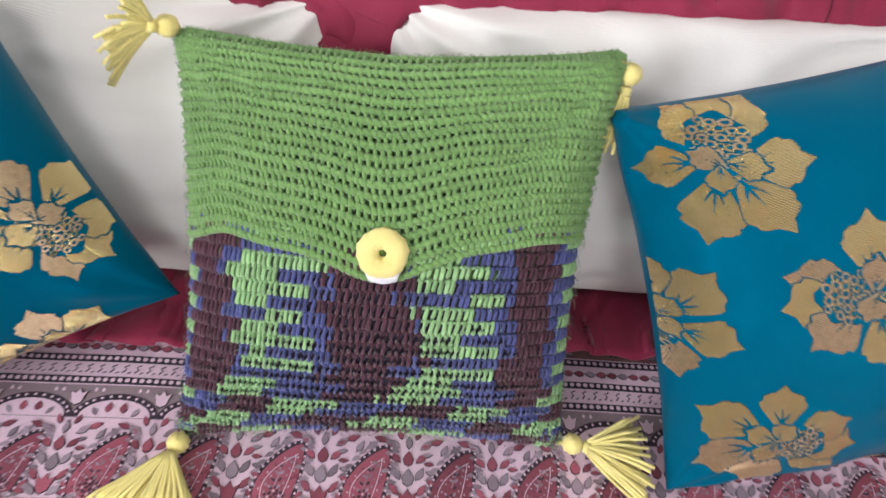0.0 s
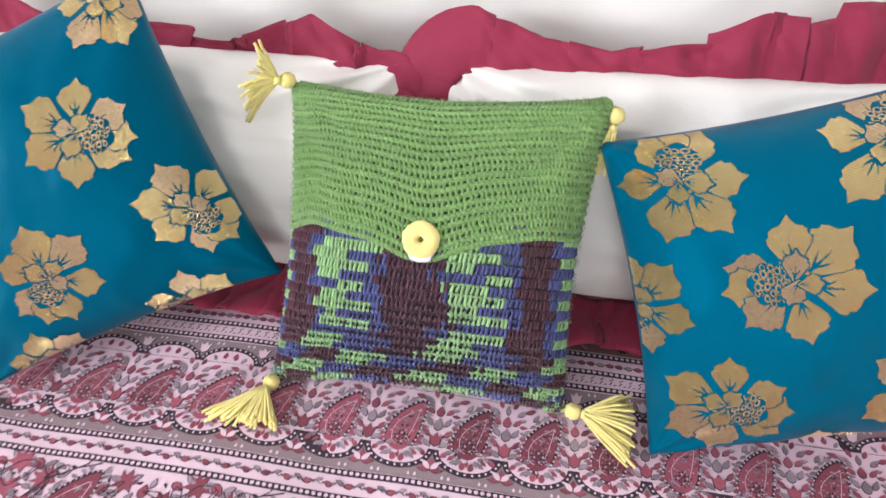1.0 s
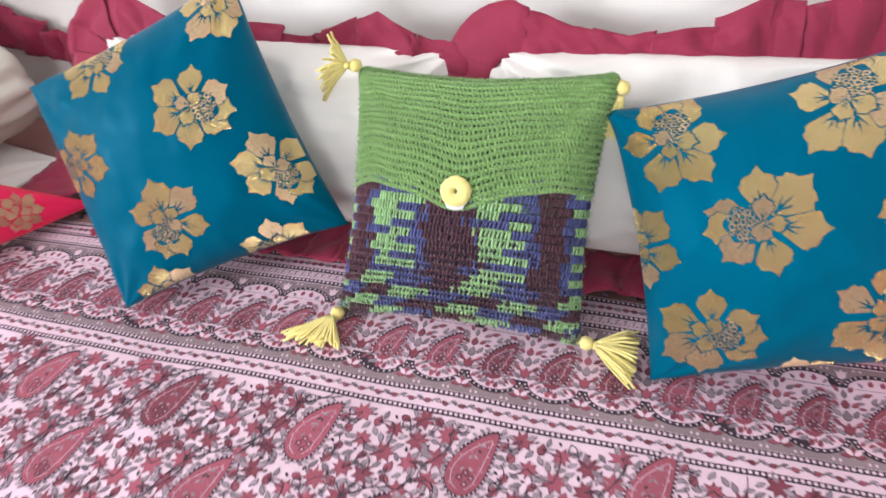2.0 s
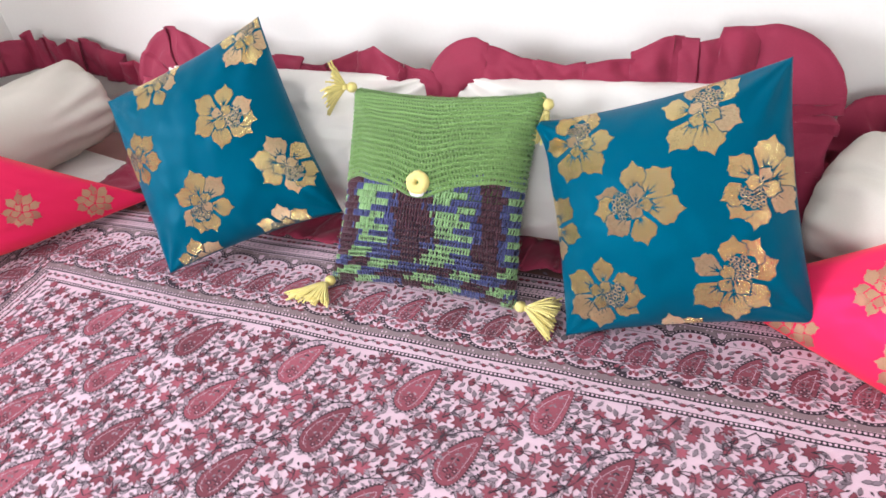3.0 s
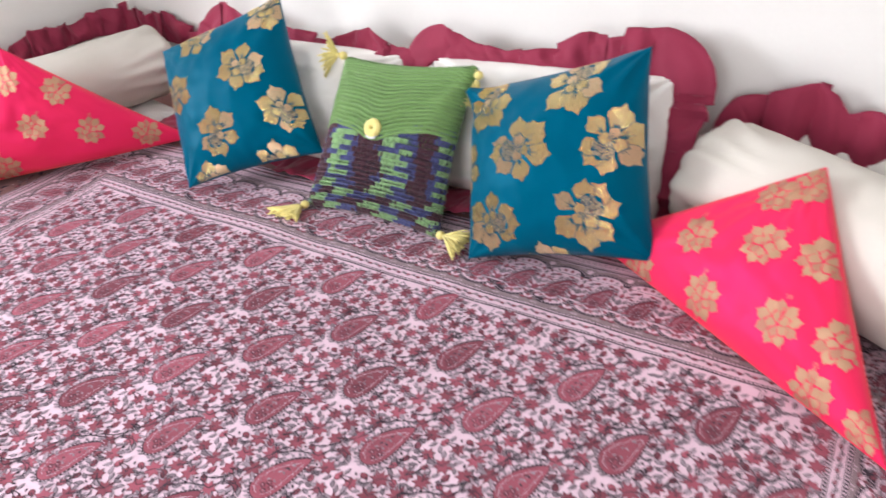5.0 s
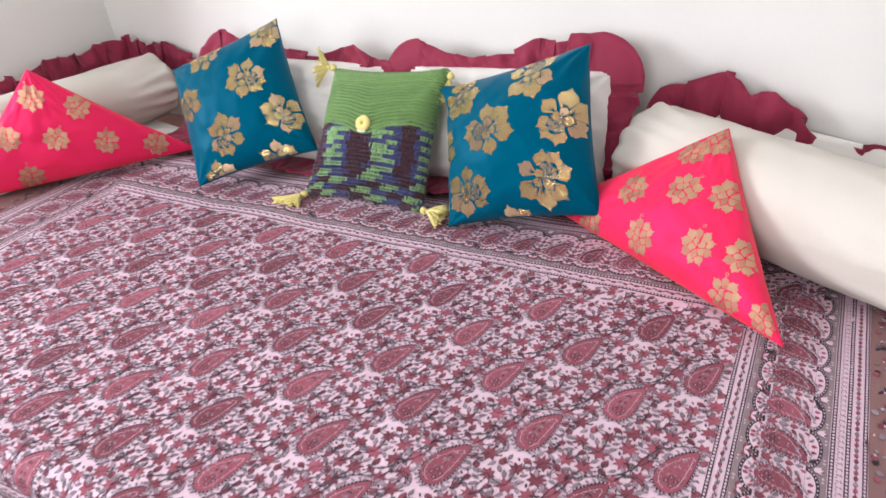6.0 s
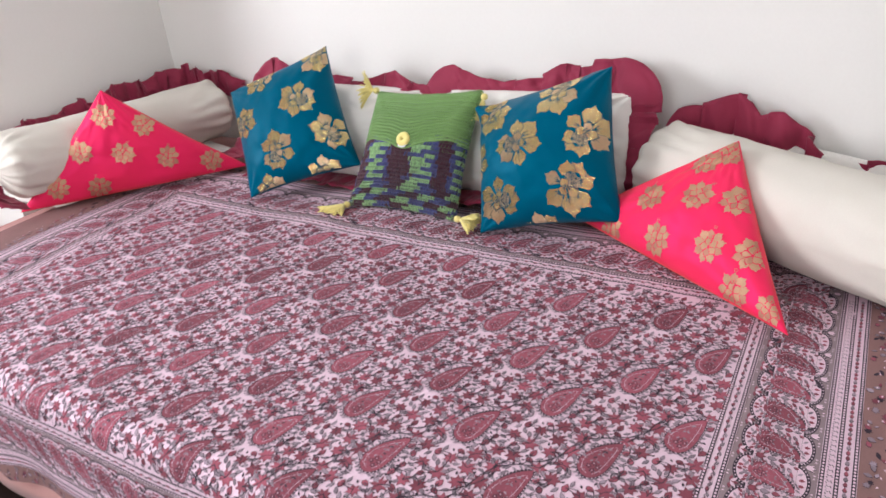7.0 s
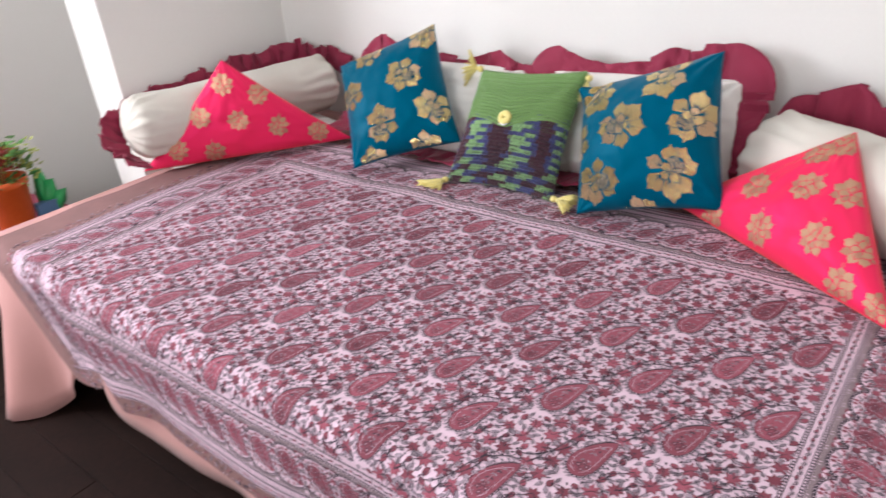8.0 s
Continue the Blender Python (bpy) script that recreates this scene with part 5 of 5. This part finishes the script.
def side_table():
    ob = thing("side_table", (-1.16, -0.60, 0), "low side table covered with a dark red cloth", "table")
    box("tabletop", (-1.42, -0.95, 0.215), (-0.92, -0.28, 0.248), M_RUFFLE, ob, 0.006)
    for x in (-1.39, -0.95):
        for y in (-0.92, -0.31):
            box("leg", (x - 0.02, y - 0.02, 0), (x + 0.02, y + 0.02, 0.215), M_WOOD, ob, 0.003)
    verts = []
    pts = [(-1.43, -0.27), (-1.43, -0.96), (-0.91, -0.96), (-0.91, -0.27), (-1.43, -0.27)]
    for i in range(4):
        for f in range(12):
            x, y = pts[i][0] + (pts[i + 1][0] - pts[i][0]) * f / 12, pts[i][1] + (pts[i + 1][1] - pts[i][1]) * f / 12
            w = 0.006 * math.sin((i * 12 + f) * 1.9)
            for q in range(4):
                verts.append((x + w * q / 3, y + w * q / 3, 0.25 - 0.07 * q))
    put("cloth", verts, grid_faces(4, 48), M_RUFFLE, ob, "dark red table cloth")
    return ob


side_table()
M_POT = material("orange_pot_glaze", (0.75, 0.14, 0.03), (0.68, 0.11, 0.02), 0.4, grain=80, patch=8)
M_STEM = material("plant_green", (0.06, 0.20, 0.04), (0.10, 0.26, 0.05), 0.5, grain=80, patch=30, island=0.3)
M_BRIGHT = material("bright_green_plastic", (0.02, 0.36, 0.10), (0.015, 0.28, 0.08), 0.4, grain=80, patch=8)
M_PETALS = material("red_petals", (0.45, 0.05, 0.035), (0.36, 0.04, 0.03), 0.6, grain=80, patch=30, island=0.3)
M_SPRAY = material("yellow_green_leaves", (0.45, 0.48, 0.12), (0.35, 0.40, 0.10), 0.6, grain=80, patch=30, island=0.3)
M_CUP = material("cream_ceramic", (0.70, 0.62, 0.48), rough=0.4)
M_BLUEBOX = material("blue_plastic", (0.08, 0.18, 0.33), rough=0.4)


def lathe(profile, centre, sides=28):
    verts = [(centre[0] + r * math.cos(2 * math.pi * k / sides), centre[1] + r * math.sin(2 * math.pi * k / sides), centre[2] + z) for r, z in profile for k in range(sides)]
    faces = grid_faces(sides, len(profile), True)
    faces.append(tuple(reversed(range(sides))))
    return verts, faces


def flower_pot():
    ob = thing("flower_pot", (-0.985, -0.50, 0.25), "orange flower pot with red blooms and mixed foliage", "flower pot")
    c = (-0.985, -0.50, 0.25)
    v, f = lathe([(0.055, 0.0), (0.060, 0.01), (0.078, 0.185), (0.085, 0.188), (0.085, 0.215), (0.078, 0.215), (0.073, 0.19), (0.002, 0.188)], c)
    put("pot", v, f, M_POT, ob)
    rnd = random.Random(21)
    for name, mat, count, size, spreadr, lo, hi in (("leaf", M_STEM, 90, 0.045, 0.12, 0.20, 0.36), ("bloom", M_PETALS, 70, 0.042, 0.08, 0.24, 0.34), ("spray", M_SPRAY, 130, 0.024, 0.11, 0.20, 0.34)):
        verts, faces = [], []
        for k in range(count):
            w, r = rnd.uniform(0, 6.28), spreadr * math.sqrt(rnd.random())
            p = Vector((c[0] + r * math.cos(w) + (0.03 if name == "spray" else -0.01), c[1] + r * math.sin(w) + (0.03 if name == "spray" else 0), c[2] + rnd.uniform(lo, hi)))
            d = Vector((math.cos(w), math.sin(w), rnd.uniform(-0.2, 0.9))).normalized()
            s = d.cross(Vector((0, 0, 1))).normalized() * size * 0.35
            up = d.cross(s).normalized() * size * 0.15
            q = len(verts)
            verts += [p - d * size * 0.5, p + s + up, p + d * size * 0.6, p - s + up, p - up * 0.5]
            faces += [(q, q + 1, q + 4), (q + 1, q + 2, q + 4), (q + 2, q + 3, q + 4), (q + 3, q, q + 4)]
        for k in range(10):
            w = rnd.uniform(0, 6.28)
            tube([(c[0], c[1], c[2] + 0.18), (c[0] + 0.03 * math.cos(w), c[1] + 0.03 * math.sin(w), c[2] + 0.25), (c[0] + 0.07 * math.cos(w), c[1] + 0.07 * math.sin(w), c[2] + 0.34)], 0.0015, 5, verts, faces)
        put({"leaf": "foliage", "bloom": "blooms", "spray": "spray"}[name], verts, faces, mat, ob)
    return ob


flower_pot()


def bright_leaf_toy(base, tips, label):
    ob = thing("green_ornament", base, label, "ornament")
    verts, faces = [], []
    for tip, wide in tips:
        b, t = Vector(base), Vector(tip)
        side = Vector((0.25, 1, 0)).normalized() * wide
        q = len(verts)
        m = b.lerp(t, 0.55)
        verts += [b - side * 0.3, b + side * 0.3, m + side + Vector((0, 0, 0.008)), t + side * 0.5, t - side * 0.5, m - side, m + Vector((0.02, 0, 0.012))]
        faces += [(q, q + 1, q + 6), (q + 1, q + 2, q + 6), (q + 2, q + 3, q + 6), (q + 3, q + 4, q + 6), (q + 4, q + 5, q + 6), (q + 5, q, q + 6)]
    leaf = put("blade", verts, faces, M_BRIGHT, ob)
    solid = leaf.modifiers.new("thickness", "SOLIDIFY")
    solid.thickness = 0.006
    return ob


bright_leaf_toy((-0.96, -0.385, 0.25), [((-0.92, -0.335, 0.375), 0.032), ((-0.94, -0.36, 0.42), 0.03), ((-0.97, -0.38, 0.46), 0.03)], "bright green plastic leaves on the side table")
bright_leaf_toy((-1.08, -0.56, 0.25), [((-1.06, -0.50, 0.66), 0.045), ((-1.08, -0.47, 0.60), 0.04)], "tall bright green plastic leaf behind the pot")
cup = thing("cup", (-0.945, -0.465, 0.25), "small cream ceramic cup", "cup")
v, f = lathe([(0.022, 0), (0.028, 0.045), (0.025, 0.045), (0.02, 0.006), (0.001, 0.006)], (-0.945, -0.465, 0.25))
put("bowl", v, f, M_CUP, cup)
tin = thing("tin", (-0.94, -0.395, 0.25), "small blue plastic box", "box")
box("case", (-0.965, -0.435, 0.25), (-0.925, -0.36, 0.345), M_BLUEBOX, tin, 0.004)
